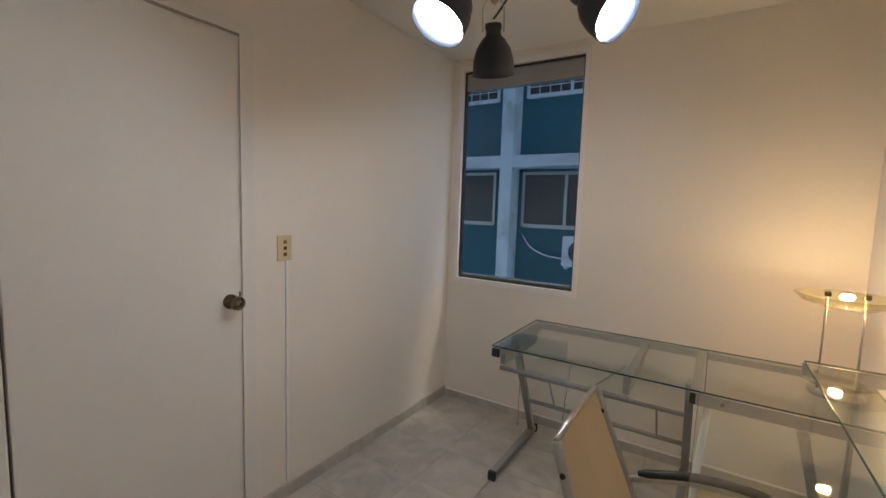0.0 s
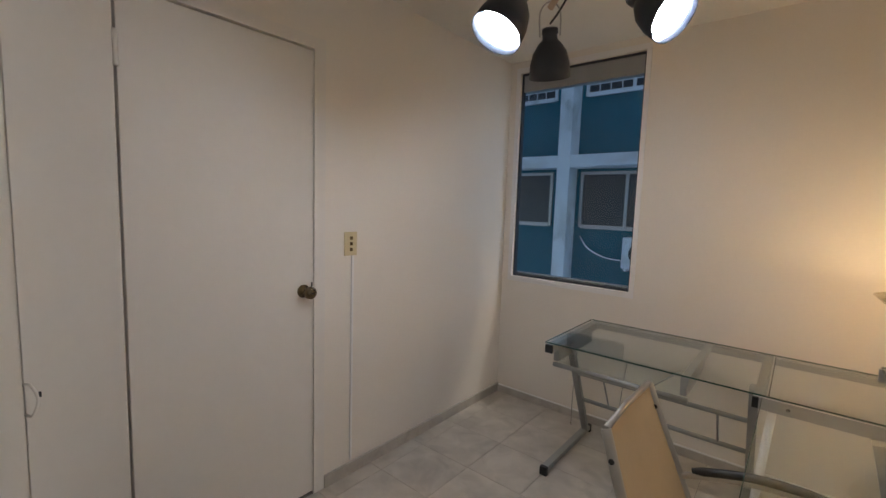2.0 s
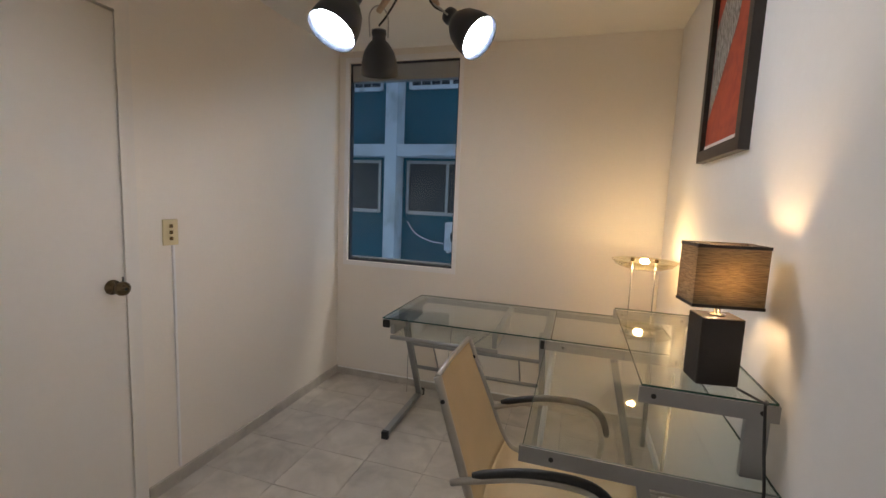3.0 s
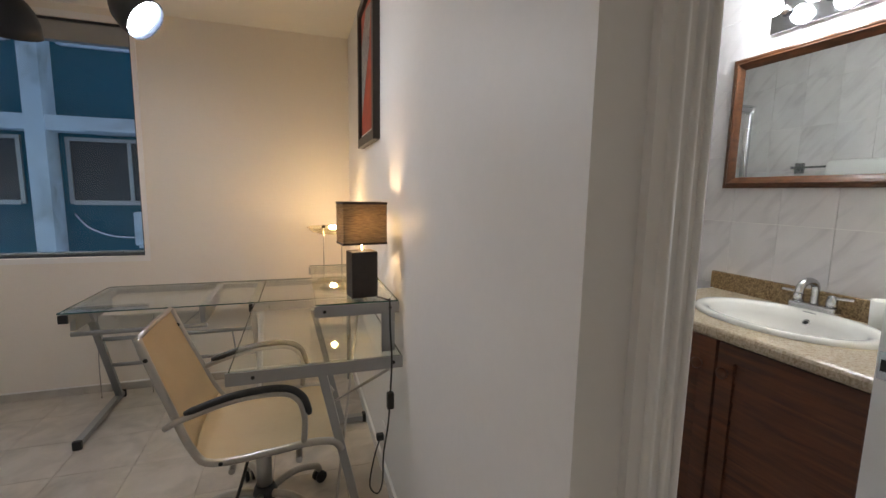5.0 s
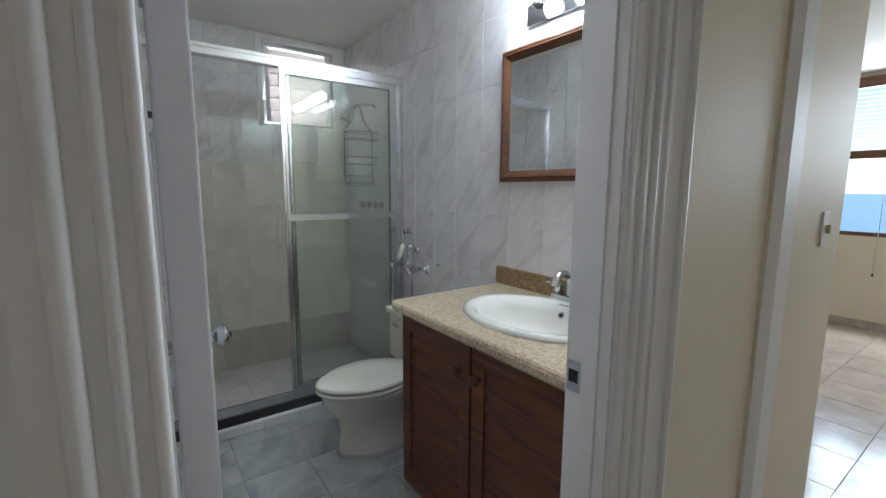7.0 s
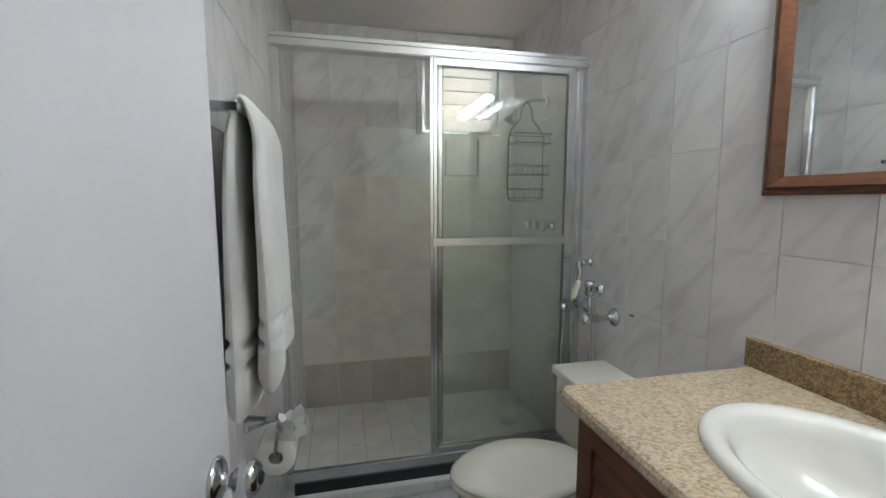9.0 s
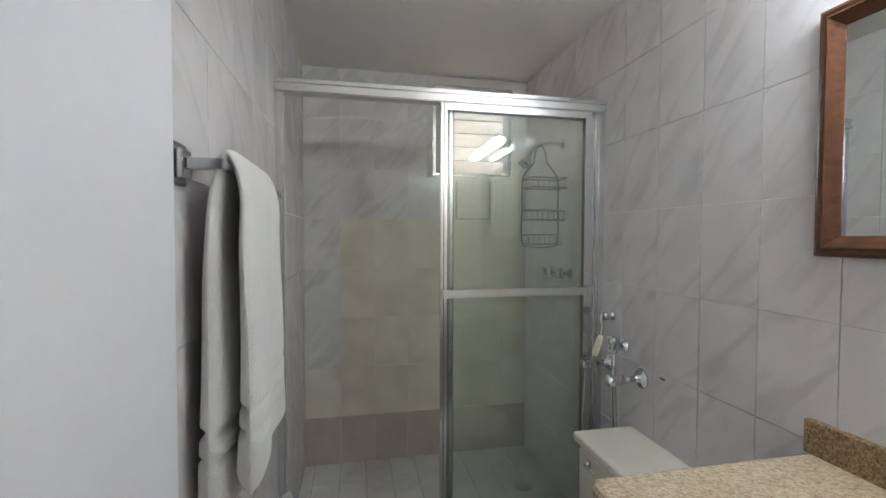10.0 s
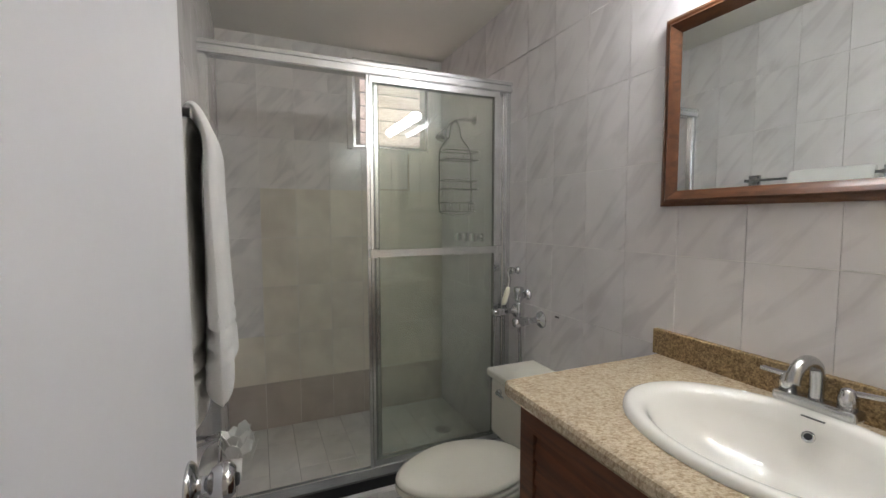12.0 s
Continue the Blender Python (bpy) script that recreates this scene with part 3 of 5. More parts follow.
def facade_window(x0, x1, z0, z1, lights, grille):
    w = part("window", boxes((x0, x1, 8.985, 9.0, z0, z1)), DARK_PANE, house, "dark window in a white frame")
    f = 0.06
    part("frame", boxes((x0 - f, x0, 8.95, 9.0, z0 - f, z1 + f), (x1, x1 + f, 8.95, 9.0, z0 - f, z1 + f), (x0, x1, 8.95, 9.0, z1, z1 + f), (x0, x1, 8.93, 9.0, z0 - f - 0.02, z0)), CONCRETE if grille else STEEL_PAINT, w)
    for k in range(1, lights):
        x = x0 + (x1 - x0) * k / lights
        part("mullion", boxes((x - 0.03, x + 0.03, 8.955, 8.985, z0, z1)), CONCRETE if grille else STEEL_PAINT, w)
    if grille:
        bm = bmesh.new()
        for k in range(1, 4 * lights):
            if k % 4:
                x = x0 + (x1 - x0) * k / (4 * lights)
                box(bm, x - 0.008, x + 0.008, 8.94, 8.95, z0, z1)
        for k in (1, 2):
            z = z0 + (z1 - z0) * k / 3
            box(bm, x0, x1, 8.94, 8.95, z - 0.008, z + 0.008)
        part("grille", bm, CONCRETE, w, "white window grille")


for x0, x1, n in ((-3.15, -2.30 + 0.92, 2), (-5.6, -3.90, 2), (-1.0, 0.4, 2)):
    facade_window(x0, x1, 1.10, 2.14, n, False)
    facade_window(x0, x1, 3.80, 4.25, n, True)
ac = thing("air_conditioner", (-1.78, 8.8, 0.3), "white outdoor air conditioner unit on the facade", "air conditioner")
part("case", soft_box(-2.19, -1.38, 8.66, 8.98, 0.30, 0.90, 0.02), CONCRETE, ac)
part("fan_grille", lathe([(0.22, 0), (0.22, 0.01), (0.2, 0.012)], 28, aim((-1.84, 8.66, 0.6), (0, -1, 0))), BLACK, ac, "dark round fan grille")
for x in (-2.13, -1.48):
    part("bracket", boxes((x, x + 0.04, 8.66, 9.0, 0.25, 0.30)), CONCRETE, ac)
single("cable", bar(curve([(-3.16, 8.96, 0.86), (-2.95, 8.9, 0.62), (-2.6, 8.9, 0.46), (-2.19, 8.9, 0.42)]), 0.02, 8), ALUMINIUM, "pale sagging pipe leading to the air conditioner", "pipe")
single("awning", boxes((-2.72, -1.2, 8.3, 9.0, 2.26, 2.30)), CONCRETE, "thin white awning slab above a window", "awning")


# ---- study: glass desks ----
def flat_bar(p0, p1, w, h):
    """A flat steel bar between two points: w across, h high."""
    a, b = Vector(p0), Vector(p1)
    d = b - a
    return boxes((-w / 2, w / 2, -h / 2, h / 2, 0, d.length)), aim(a, d)


def steel(name, parent, p0, p1, w, h, mat=None):
    bm, m = flat_bar(p0, p1, w, h)
    bmesh.ops.transform(bm, matrix=m, verts=bm.verts[:])
    return part(name, bm, mat or STEEL_PAINT, parent)


def glass_sheet(parent, x0, x1, y0, y1, z, name="glass_top"):
    top = part(name, boxes((x0, x1, y0, y1, z, z + 0.006)), DESK_GLASS, parent, "clear glass sheet")
    e = 0.0015
    part("glass_edge", boxes((x0, x1, y0 - e, y0, z, z + 0.006), (x0, x1, y1, y1 + e, z, z + 0.006), (x0 - e, x0, y0, y1, z, z + 0.006), (x1, x1 + e, y0, y1, z, z + 0.006)), GREEN_EDGE, top)
    return top


desk = thing("computer_desk", (-0.05, 2.35, 0), "grey steel computer desk with a clear glass top", "desk")
glass_sheet(desk, -0.485, 0.40, 2.045, 2.655, 0.739)
steel("side_rail", desk, (-0.455, 2.03, 0.719), (-0.455, 2.66, 0.719), 0.035, 0.038)
steel("side_rail", desk, (0.375, 2.03, 0.719), (0.375, 2.66, 0.719), 0.035, 0.038)
steel("back_rail", desk, (-0.46, 2.64, 0.719), (0.38, 2.64, 0.719), 0.035, 0.03)
for x in (-0.455, 0.375):
    part("end_cap", soft_box(x - 0.02, x + 0.02, 2.02, 2.032, 0.698, 0.74, 0.003), BLACK, desk, "black plastic end cap")
steel("inner_rail", desk, (0.13, 2.05, 0.722), (0.13, 2.64, 0.722), 0.03, 0.03)
for x in (-0.44, 0.35):
    lean = 0.045 if x < 0 else 0.0
    steel("upright", desk, (x, 2.25, 0.70), (x - lean, 2.67, 0.045), 0.034, 0.028)
    f = steel("foot", desk, (x - lean - 0.006, 2.13, 0.03), (x - lean - 0.006, 2.73, 0.03), 0.034, 0.028)
    for y in (2.125, 2.735):
        part("foot_cap", soft_box(x - lean - 0.026, x - lean + 0.014, y - 0.012, y + 0.012, 0.0, 0.048, 0.004), BLACK, f, "black plastic foot cap")
for z, y in ((0.50, 2.378), (0.30, 2.507)):
    part("crossbar", bar([(-0.45, y, z), (0.35, y, z)], 0.012, 8), STEEL_PAINT, desk)
for x in (-0.30, 0.22):
    part("brace", bar([(x, 2.378, 0.50), (x, 2.507, 0.30)], 0.005, 6), STEEL_PAINT, desk)
part("brace", bar([(-0.10, 2.378, 0.50), (0.05, 2.50, 0.62)], 0.004, 6), STEEL_PAINT, desk)
tray = part("keyboard_tray", boxes((-0.45, 0.13, 2.10, 2.40, 0.628, 0.633)), DESK_GLASS, desk, "sliding glass keyboard tray")
part("tray_rail", bar([(-0.46, 2.10, 0.622), (0.14, 2.10, 0.622)], 0.012, 8), STEEL_PAINT, tray)
for x in (-0.45, 0.12):
    part("runner", boxes((x - 0.012, x + 0.012, 2.10, 2.55, 0.64, 0.70)), STEEL_PAINT, tray)
for x in (-0.56, -0.28):
    part("loose_wire", bar(curve([(x + 0.06, 2.50, 0.60), (x + 0.01, 2.6, 0.3), (x - 0.03, 2.7, 0.02)]), 0.003, 6), ALUMINIUM, desk)

corner = thing("corner_glass_shelf", (0.69, 2.35, 0.74), "clear glass corner panel joining two desks", "desk panel")
glass_sheet(corner, 0.404, 0.97, 2.045, 2.655, 0.739)
steel("rail", corner, (0.40, 2.64, 0.719), (0.97, 2.64, 0.719), 0.03, 0.03)
part("leg", bar([(0.42, 2.05, 0.735), (0.37, 2.05, 0.0)], 0.014, 10), WHITE_WALL, corner, "white round leg")
part("leg", bar([(0.94, 2.60, 0.735), (0.94, 2.60, 0.0)], 0.014, 10), STEEL_PAINT, corner)

side = thing("side_desk", (0.68, 1.55, 0), "grey steel desk with glass top and raised glass shelf", "desk")
glass_sheet(side, 0.385, 0.972, 1.085, 2.04, 0.739)
for y in (1.085, 2.02):
    e = steel("end_rail", side, (0.375, y, 0.722), (0.975, y, 0.722), 0.012, 0.045)
    for x in (0.46, 0.94):
        part("bolt", lathe([(0.007, 0), (0.006, 0.003)], 10, aim((x, y - 0.006, 0.722), (0, -1, 0))), BLACK, e)
shelf = glass_sheet(side, 0.672, 0.972, 1.15, 2.01, 0.934, "raised_shelf")
for y in (1.148, 2.0):
    e = steel("shelf_rail", side, (0.665, y, 0.914), (0.975, y, 0.914), 0.012, 0.042)
    for x in (0.70, 0.94):
        part("bolt", lathe([(0.007, 0), (0.006, 0.003)], 10, aim((x, y - 0.006, 0.914), (0, -1, 0))), BLACK, e)
    steel("shelf_post", side, (0.935, y + 0.012, 0.74), (0.935, y + 0.012, 0.905), 0.05, 0.02)
for y in (1.11, 1.99):
    steel("slanted_leg", side, (0.685, y, 0.70), (0.83, y, 0.03), 0.045, 0.03)
    f = steel("foot", side, (0.42, y, 0.025), (0.95, y, 0.025), 0.04, 0.03) if y > 1.5 else steel("foot", side, (0.80, y, 0.025), (0.955, y, 0.025), 0.04, 0.03)
    part("foot_cap", soft_box(0.948, 0.968, y - 0.022, y + 0.022, 0.0, 0.048, 0.004), BLACK, f)
part("brace", bar([(0.93, 1.12, 0.68), (0.70, 1.99, 0.1)], 0.006, 6), TUBE_STEEL, side, "thin diagonal brace rod")
part("brace", bar([(0.72, 1.12, 0.1), (0.93, 1.99, 0.68)], 0.006, 6), TUBE_STEEL, side, "thin diagonal brace rod")

# ---- study: swivel chair ----
chair = thing("office_chair", (0.46, 1.32, 0), "swivel chair with tan mesh sling and curved steel arms", "chair")
Y0, Y1 = 1.09, 1.565
sling = curve([(0.108, 0, 0.855), (0.15, 0, 0.75), (0.205, 0, 0.62), (0.262, 0, 0.49), (0.325, 0, 0.432), (0.50, 0, 0.438), (0.64, 0, 0.45), (0.72, 0, 0.44), (0.75, 0, 0.405)], 5)


def near_edge(z):
    """The back narrows towards its top."""
    return Y0 + 0.085 * min(1.0, max(0.0, (z - 0.45) / 0.40))


def sling_sheet(a, b):
    bm = bmesh.new()
    n = 12
    pts = sling[a:b]
    rows = []
    for i, p in enumerate(pts):
        q = pts[min(i + 1, len(pts) - 1)] - pts[max(i - 1, 0)]
        nrm = Vector((-q.z, 0, q.x)).normalized()
        ya = near_edge(p.z)
        rows.append([[bm.verts.new(Vector((p.x, ya + (Y1 - ya) * k / n, p.z)) - nrm * (0.022 * math.sin(math.pi * k / n) - s)) for k in range(n + 1)] for s in (0.0, 0.004)])
    for A, B in zip(rows, rows[1:]):
        for s in (0, 1):
            for k in range(n):
                bm.faces.new((A[s][k], A[s][k + 1], B[s][k + 1], B[s][k])).smooth = True
    for s in (rows[0], rows[-1]):
        for k in range(n):
            bm.faces.new((s[0][k], s[0][k + 1], s[1][k + 1], s[1][k]))
    return bm


part("backrest", sling_sheet(0, 17), MESH, chair, "tan woven mesh backrest")
part("seat", sling_sheet(16, len(sling)), MESH, chair, "tan woven mesh seat")
for y in (Y0, Y1):
    def side_y(z):
        return near_edge(z) if y == Y0 else Y1
    fr = part("side_frame", bar([(p.x, side_y(p.z), p.z) for p in sling], 0.0135, 10), TUBE_STEEL, chair, "bent satin steel side tube")
    arm = part("arm", bar(curve([(0.185, side_y(0.57), 0.565), (0.24, y, 0.60), (0.40, y, 0.645), (0.54, y, 0.65), (0.60, y, 0.62), (0.622, y, 0.55), (0.618, y, 0.452)]), 0.011, 10), TUBE_STEEL, chair, "curved steel arm")
    part("arm_pad", bar(curve([(0.25, y, 0.620), (0.40, y, 0.662), (0.545, y, 0.669), (0.614, y, 0.633), (0.640, y, 0.56)]), [0.008] + [0.013] * 23 + [0.008], 10), BLACK, arm, "black rubber arm pad")
    part("bolt", lathe([(0.008, 0), (0.006, 0.004)], 10, aim((0.135, side_y(0.79) - 0.013, 0.79), (0, -1, 0))), BLACK, fr)
    part("bolt", lathe([(0.008, 0), (0.006, 0.004)], 10, aim((0.35, y - 0.013, 0.432), (0, -1, 0))), BLACK, fr)
part("top_bar", bar([(0.108, near_edge(0.855), 0.855), (0.101, (Y0 + Y1) / 2 + 0.04, 0.853), (0.108, Y1, 0.855)], 0.009, 8), TUBE_STEEL, chair)
part("cross_tube", bar([(0.38, Y0, 0.388), (0.38, Y1, 0.388)], 0.011, 8), TUBE_STEEL, chair)
part("cross_tube", bar([(0.60, Y0, 0.388), (0.60, Y1, 0.388)], 0.011, 8), TUBE_STEEL, chair)
part("mechanism", soft_box(0.38, 0.60, 1.26, 1.42, 0.328, 0.378, 0.01), BLACK, chair, "black tilt mechanism")
part("gas_lift", lathe([(0.030, 0.13), (0.030, 0.30), (0.020, 0.305), (0.020, 0.335)], 16, Matrix.Translation((0.46, 1.35, 0))), STEEL_PAINT, chair)
part("hub", lathe([(0.045, 0.09), (0.048, 0.12), (0.034, 0.15)], 16, Matrix.Translation((0.46, 1.35, 0))), BLACK, chair)
part("lever", bar(curve([(0.42, 1.27, 0.35), (0.40, 1.18, 0.29), (0.36, 1.13, 0.18)]), 0.006, 8), BLACK, chair, "black lever")
for k in range(5):
    a = radians(36 + 72 * k)
    d = Vector((math.cos(a), math.sin(a), 0))
    c = Vector((0.46, 1.35, 0))
    leg = part("star_leg", bar(curve([c + d * 0.03 + Vector((0, 0, 0.115)), c + d * 0.14 + Vector((0, 0, 0.125)), c + d * 0.25 + Vector((0, 0, 0.09)), c + d * 0.275 + Vector((0, 0, 0.06))]), 0.015, 10), TUBE_STEEL, chair, "curved steel star leg")
    w = c + d * 0.275
    e = Vector((-d.y, d.x, 0))
    for s in (-1, 1):
        part("castor_wheel", lathe([(0.024, 0), (0.027, 0.004), (0.027, 0.014), (0.022, 0.018)], 16, aim(w + e * (0.006 * s) + Vector((0, 0, 0.027)), e * s)), BLACK, leg, "black castor wheel")

# ---- study: table lamp ----
lamp = thing("table_lamp", (0.85, 1.25, 0.94), "table lamp with black block base and brown woven shade, lit", "lamp")
T = Matrix.Translation((0.85, 1.25, 0.002)) @ pose(0, 0, 0, 0, 0, 9)
part("base", soft_box(-0.051, 0.051, -0.042, 0.042, 0.939, 1.118, 0.003, 2, T), BLACK_WOOD, lamp, "black wooden block base")
part("neck", lathe([(0.02, 1.118), (0.02, 1.122), (0.008, 1.124), (0.008, 1.19)], 12, T), CHROME, lamp)


def shade_walls(w, d, z0, z1, t):
    bm = bmesh.new()
    ring = [[bm.verts.new((sx * (w - o), sy * (d - o), z)) for sx, sy in ((-1, -1), (1, -1), (1, 1), (-1, 1))] for o, z in ((0, z0), (0, z1), (t, z1), (t, z0))]
    for i in range(4):
        for k in range(4):
            bm.faces.new((ring[i][k], ring[i][(k + 1) % 4], ring[(i + 1) % 4][(k + 1) % 4], ring[(i + 1) % 4][k]))
    bmesh.ops.transform(bm, matrix=T, verts=bm.verts[:])
    return bm


shade = part("shade", shade_walls(0.084, 0.052, 1.148, 1.305, 0.0015), SHADE, lamp, "brown woven fabric shade glowing from inside")
part("trim", shade_walls(0.0855, 0.0535, 1.299, 1.307, 0.004), BLACK_WOOD, shade)
part("trim", shade_walls(0.0855, 0.0535, 1.146, 1.154, 0.004), BLACK_WOOD, shade)
part("bulb", lathe([(0.008, 1.19), (0.014, 1.205), (0.022, 1.225), (0.022, 1.24), (0.012, 1.255), (0.003, 1.258)], 16, T), WARM_BULB, lamp, "glowing warm bulb")
cord = part("cord", bar(curve([(0.90, 1.20, 0.945), (0.925, 1.10, 0.955), (0.935, 1.125, 0.945), (0.93, 1.09, 0.85), (0.93, 1.06, 0.74), (0.925, 1.06, 0.62), (0.925, 1.10, 0.47), (0.92, 1.17, 0.30), (0.93, 1.25, 0.12), (0.92, 1.32, 0.02), (0.90, 1.40, 0.01), (0.93, 1.46, 0.10), (0.965, 1.48, 0.19)], 5), 0.0035, 7), BLACK, lamp, "black power cord")
part("cord_switch", soft_box(0.912, 0.938, 1.05, 1.075, 0.55, 0.615, 0.006), BLACK, cord, "black inline switch")
part("plug", soft_box(0.945, 0.985, 1.465, 1.495, 0.175, 0.205, 0.005), BLACK, cord)
single("wall_outlet", soft_box(0.978, 0.985, 1.44, 1.52, 0.14, 0.25, 0.003), WHITE_WALL, "white wall outlet near the floor", "outlet")

# ---- study: halogen lamp with glass dishes ----
hal = thing("halogen_lamp", (0.82, 2.33, 0.745), "halogen lamp of glass dishes on thin steel rods, lit", "lamp")
HC = Vector((0.82, 2.33, 0))
part("base", lathe([(0.085, 0.746), (0.085, 0.756), (0.03, 0.762)], 28, Matrix.Translation(HC)), TUBE_STEEL, hal)
for dx in (-0.055, 0.055):
    part("rod", bar([HC + Vector((dx, 0, 0.756)), HC + Vector((dx, 0, 1.135))], 0.004, 8), TUBE_STEEL, hal)
    part("clip", soft_box(HC.x + dx - 0.010, HC.x + dx + 0.010, HC.y - 0.008, HC.y + 0.008, 1.118, 1.138, 0.003), BRASS, hal)
part("dish", lathe([(0.155, 1.128), (0.13, 1.104), (0.08, 1.086), (0.001, 1.08), (0.001, 1.076), (0.08, 1.082), (0.132, 1.100), (0.158, 1.126)], 40, Matrix.Translation(HC), cap=False), DISH_GLASS, hal, "curved glass dish")
part("lower_dish", lathe([(0.11, 0.800), (0.08, 0.786), (0.001, 0.780), (0.001, 0.776), (0.08, 0.782), (0.112, 0.798)], 36, Matrix.Translation(HC), cap=False), CLEAR, hal, "small clear glass dish")
part("bulb", bar([HC + Vector((-0.02, 0, 1.122)), HC + Vector((-0.012, 0, 1.122)), HC + Vector((0.012, 0, 1.122)), HC + Vector((0.02, 0, 1.122))], [0.004, 0.011, 0.011, 0.004], 12), HALOGEN, hal, "glowing halogen bulb")

# ---- study: ceiling lamp with three shades ----
spot = thing("ceiling_lamp", (-0.10, 1.50, 2.42), "ceiling lamp with three black metal bell shades", "ceiling lamp")
part("canopy", lathe([(0.075, 2.42), (0.075, 2.40), (0.06, 2.385), (0.012, 2.38), (0.012, 2.26), (0.055, 2.25), (0.055, 2.225), (0.02, 2.215)], 28, Matrix.Translation((-0.12, 1.47, 0))), PALE_WOOD, spot, "pale wooden canopy")


K = 0.87


def bell(at, way, lit):
    """A bell shade whose mouth centre is at, looking along way."""
    d = Vector(way).normalized()
    neck = Vector(at) - d * 0.185 * K
    fit = aim(neck, d) @ Matrix.Scale(K, 4)
    prof = [(0.018, -0.012), (0.032, -0.008), (0.034, 0.012), (0.030, 0.018), (0.031, 0.035), (0.048, 0.052), (0.070, 0.085), (0.083, 0.13), (0.088, 0.185), (0.0855, 0.185), (0.080, 0.13), (0.065, 0.087), (0.040, 0.058), (0.002, 0.05)]
    s = part("shade", lathe(prof, 32, fit), BLACK_METAL, spot, "black enamelled bell shade")
    if lit:
        part("bulb", lathe([(0.002, 0.125), (0.060, 0.130), (0.068, 0.150), (0.066, 0.172), (0.002, 0.181)], 24, fit), COOL_LAMP, s, "glowing cool white lamp")
    side = d.cross(Vector((0, 0, 1)))
    side = side.normalized() if side.length > 0.1 else Vector((1, 0, 0))
    up = neck - d * 0.09
    part("bracket", bar(curve([neck + side * 0.036 + d * 0.02, neck + side * 0.034 - d * 0.06, up, neck - side * 0.034 - d * 0.06, neck - side * 0.036 + d * 0.02]), 0.003, 7), TUBE_STEEL, s, "thin wire bracket")
    hub = Vector((-0.12, 1.47, 2.235))
    mid = (up + hub) / 2 + Vector((0, 0, 0.03))
    part("arm", bar([up + d * 0.02, hub], 0.012, 10), PALE_WOOD, spot, "pale wooden arm")
    part("flex", bar(curve([neck - d * 0.02, neck - d * 0.07 + side * 0.04, mid + side * 0.05, hub]), 0.004, 7), BLACK, s, "black cable")


bell((-0.265, 1.16, 1.88), (-0.18, -0.50, -0.85), True)
bell((-0.345, 1.655, 1.895), (-0.16, 0.42, -0.90), True)
bell((0.118, 1.47, 1.942), (0.76, -0.22, -0.61), True)

# ---- study: framed picture ----
pic = thing("framed_picture", (0.97, 1.85, 1.59), "black framed abstract painting in red and grey", "picture")
part("frame", boxes((0.952, 0.985, 1.59, 1.63, 1.59, 2.32), (0.952, 0.985, 2.06, 2.10, 1.59, 2.32), (0.952, 0.985, 1.63, 2.06, 1.59, 1.635), (0.952, 0.985, 1.63, 2.06, 2.28, 2.32)), BLACK_WOOD, pic, "black wooden frame")
art = part("canvas", boxes((0.970, 0.984, 1.63, 2.06, 1.635, 2.28)), RED_PAINT, pic, "red canvas")
bm = bmesh.new()
f0 = [bm.verts.new((x, y, z)) for x in (0.9685, 0.970) for y, z in ((2.05, 1.76), (1.93, 1.90), (1.80, 2.06), (1.74, 2.24), (1.90, 2.26), (2.05, 2.12))]
bm.faces.new(f0[:6]), bm.faces.new(f0[6:])
for i in range(6):
    bm.faces.new((f0[i], f0[(i + 1) % 6], f0[6 + (i + 1) % 6], f0[6 + i]))
part("brush_shape", bm, GREY_PAINT, art, "grey brushed shape")
part("white_border", boxes((0.968, 0.970, 1.63, 2.06, 1.635, 1.655)), WHITE_WALL, art)

# ---- bathroom: vanity ----
vanity = thing("vanity_cabinet", (2.31, 0.66, 0), "dark stained wooden vanity cabinet with two slatted doors", "cabinet")
part("body", boxes((2.045, 2.61, 1.10, 1.12, 0.08, 0.858), (2.045, 2.61, 0.155, 0.175, 0.08, 0.858), (2.045, 2.61, 0.175, 1.10, 0.08, 0.10), (2.59, 2.61, 0.175, 1.10, 0.10, 0.858), (2.045, 2.065, 0.175, 1.10, 0.10, 0.858)), WOOD, vanity)
part("plinth", boxes((2.09, 2.61, 0.16, 1.115, 0, 0.08)), WHITE_GROUT, vanity)
for y0, y1, ky in ((0.66, 1.105, 0.712), (0.165, 0.648, 0.612)):
    d = part("cabinet_door", boxes((2.02, 2.044, y0, y0 + 0.06, 0.10, 0.845), (2.02, 2.044, y1 - 0.06, y1, 0.10, 0.845), (2.02, 2.044, y0 + 0.06, y1 - 0.06, 0.10, 0.17), (2.02, 2.044, y0 + 0.06, y1 - 0.06, 0.785, 0.845)), WOOD, vanity, "stained wooden door")
    for i in range(9):
        z = 0.17 + i * 0.0683
        part("slat", boxes((-0.004, 0.004, y0 + 0.06, y1 - 0.06, -0.037, 0.037)), WOOD, d).data.transform(Matrix.Translation((2.034, 0, z + 0.034)) @ pose(0, 0, 0, 0, 9, 0))
    part("door_knob", lathe([(0.009, 0), (0.008, 0.012), (0.019, 0.018), (0.021, 0.026), (0.014, 0.034), (0.003, 0.036)], 18, aim((2.02, ky, 0.745), (-1, 0, 0))), WOOD, d, "round wooden knob")

# worktop with an oval hole for the basin
SX, SY, SA, SB = 2.31, 0.645, 0.228, 0.31


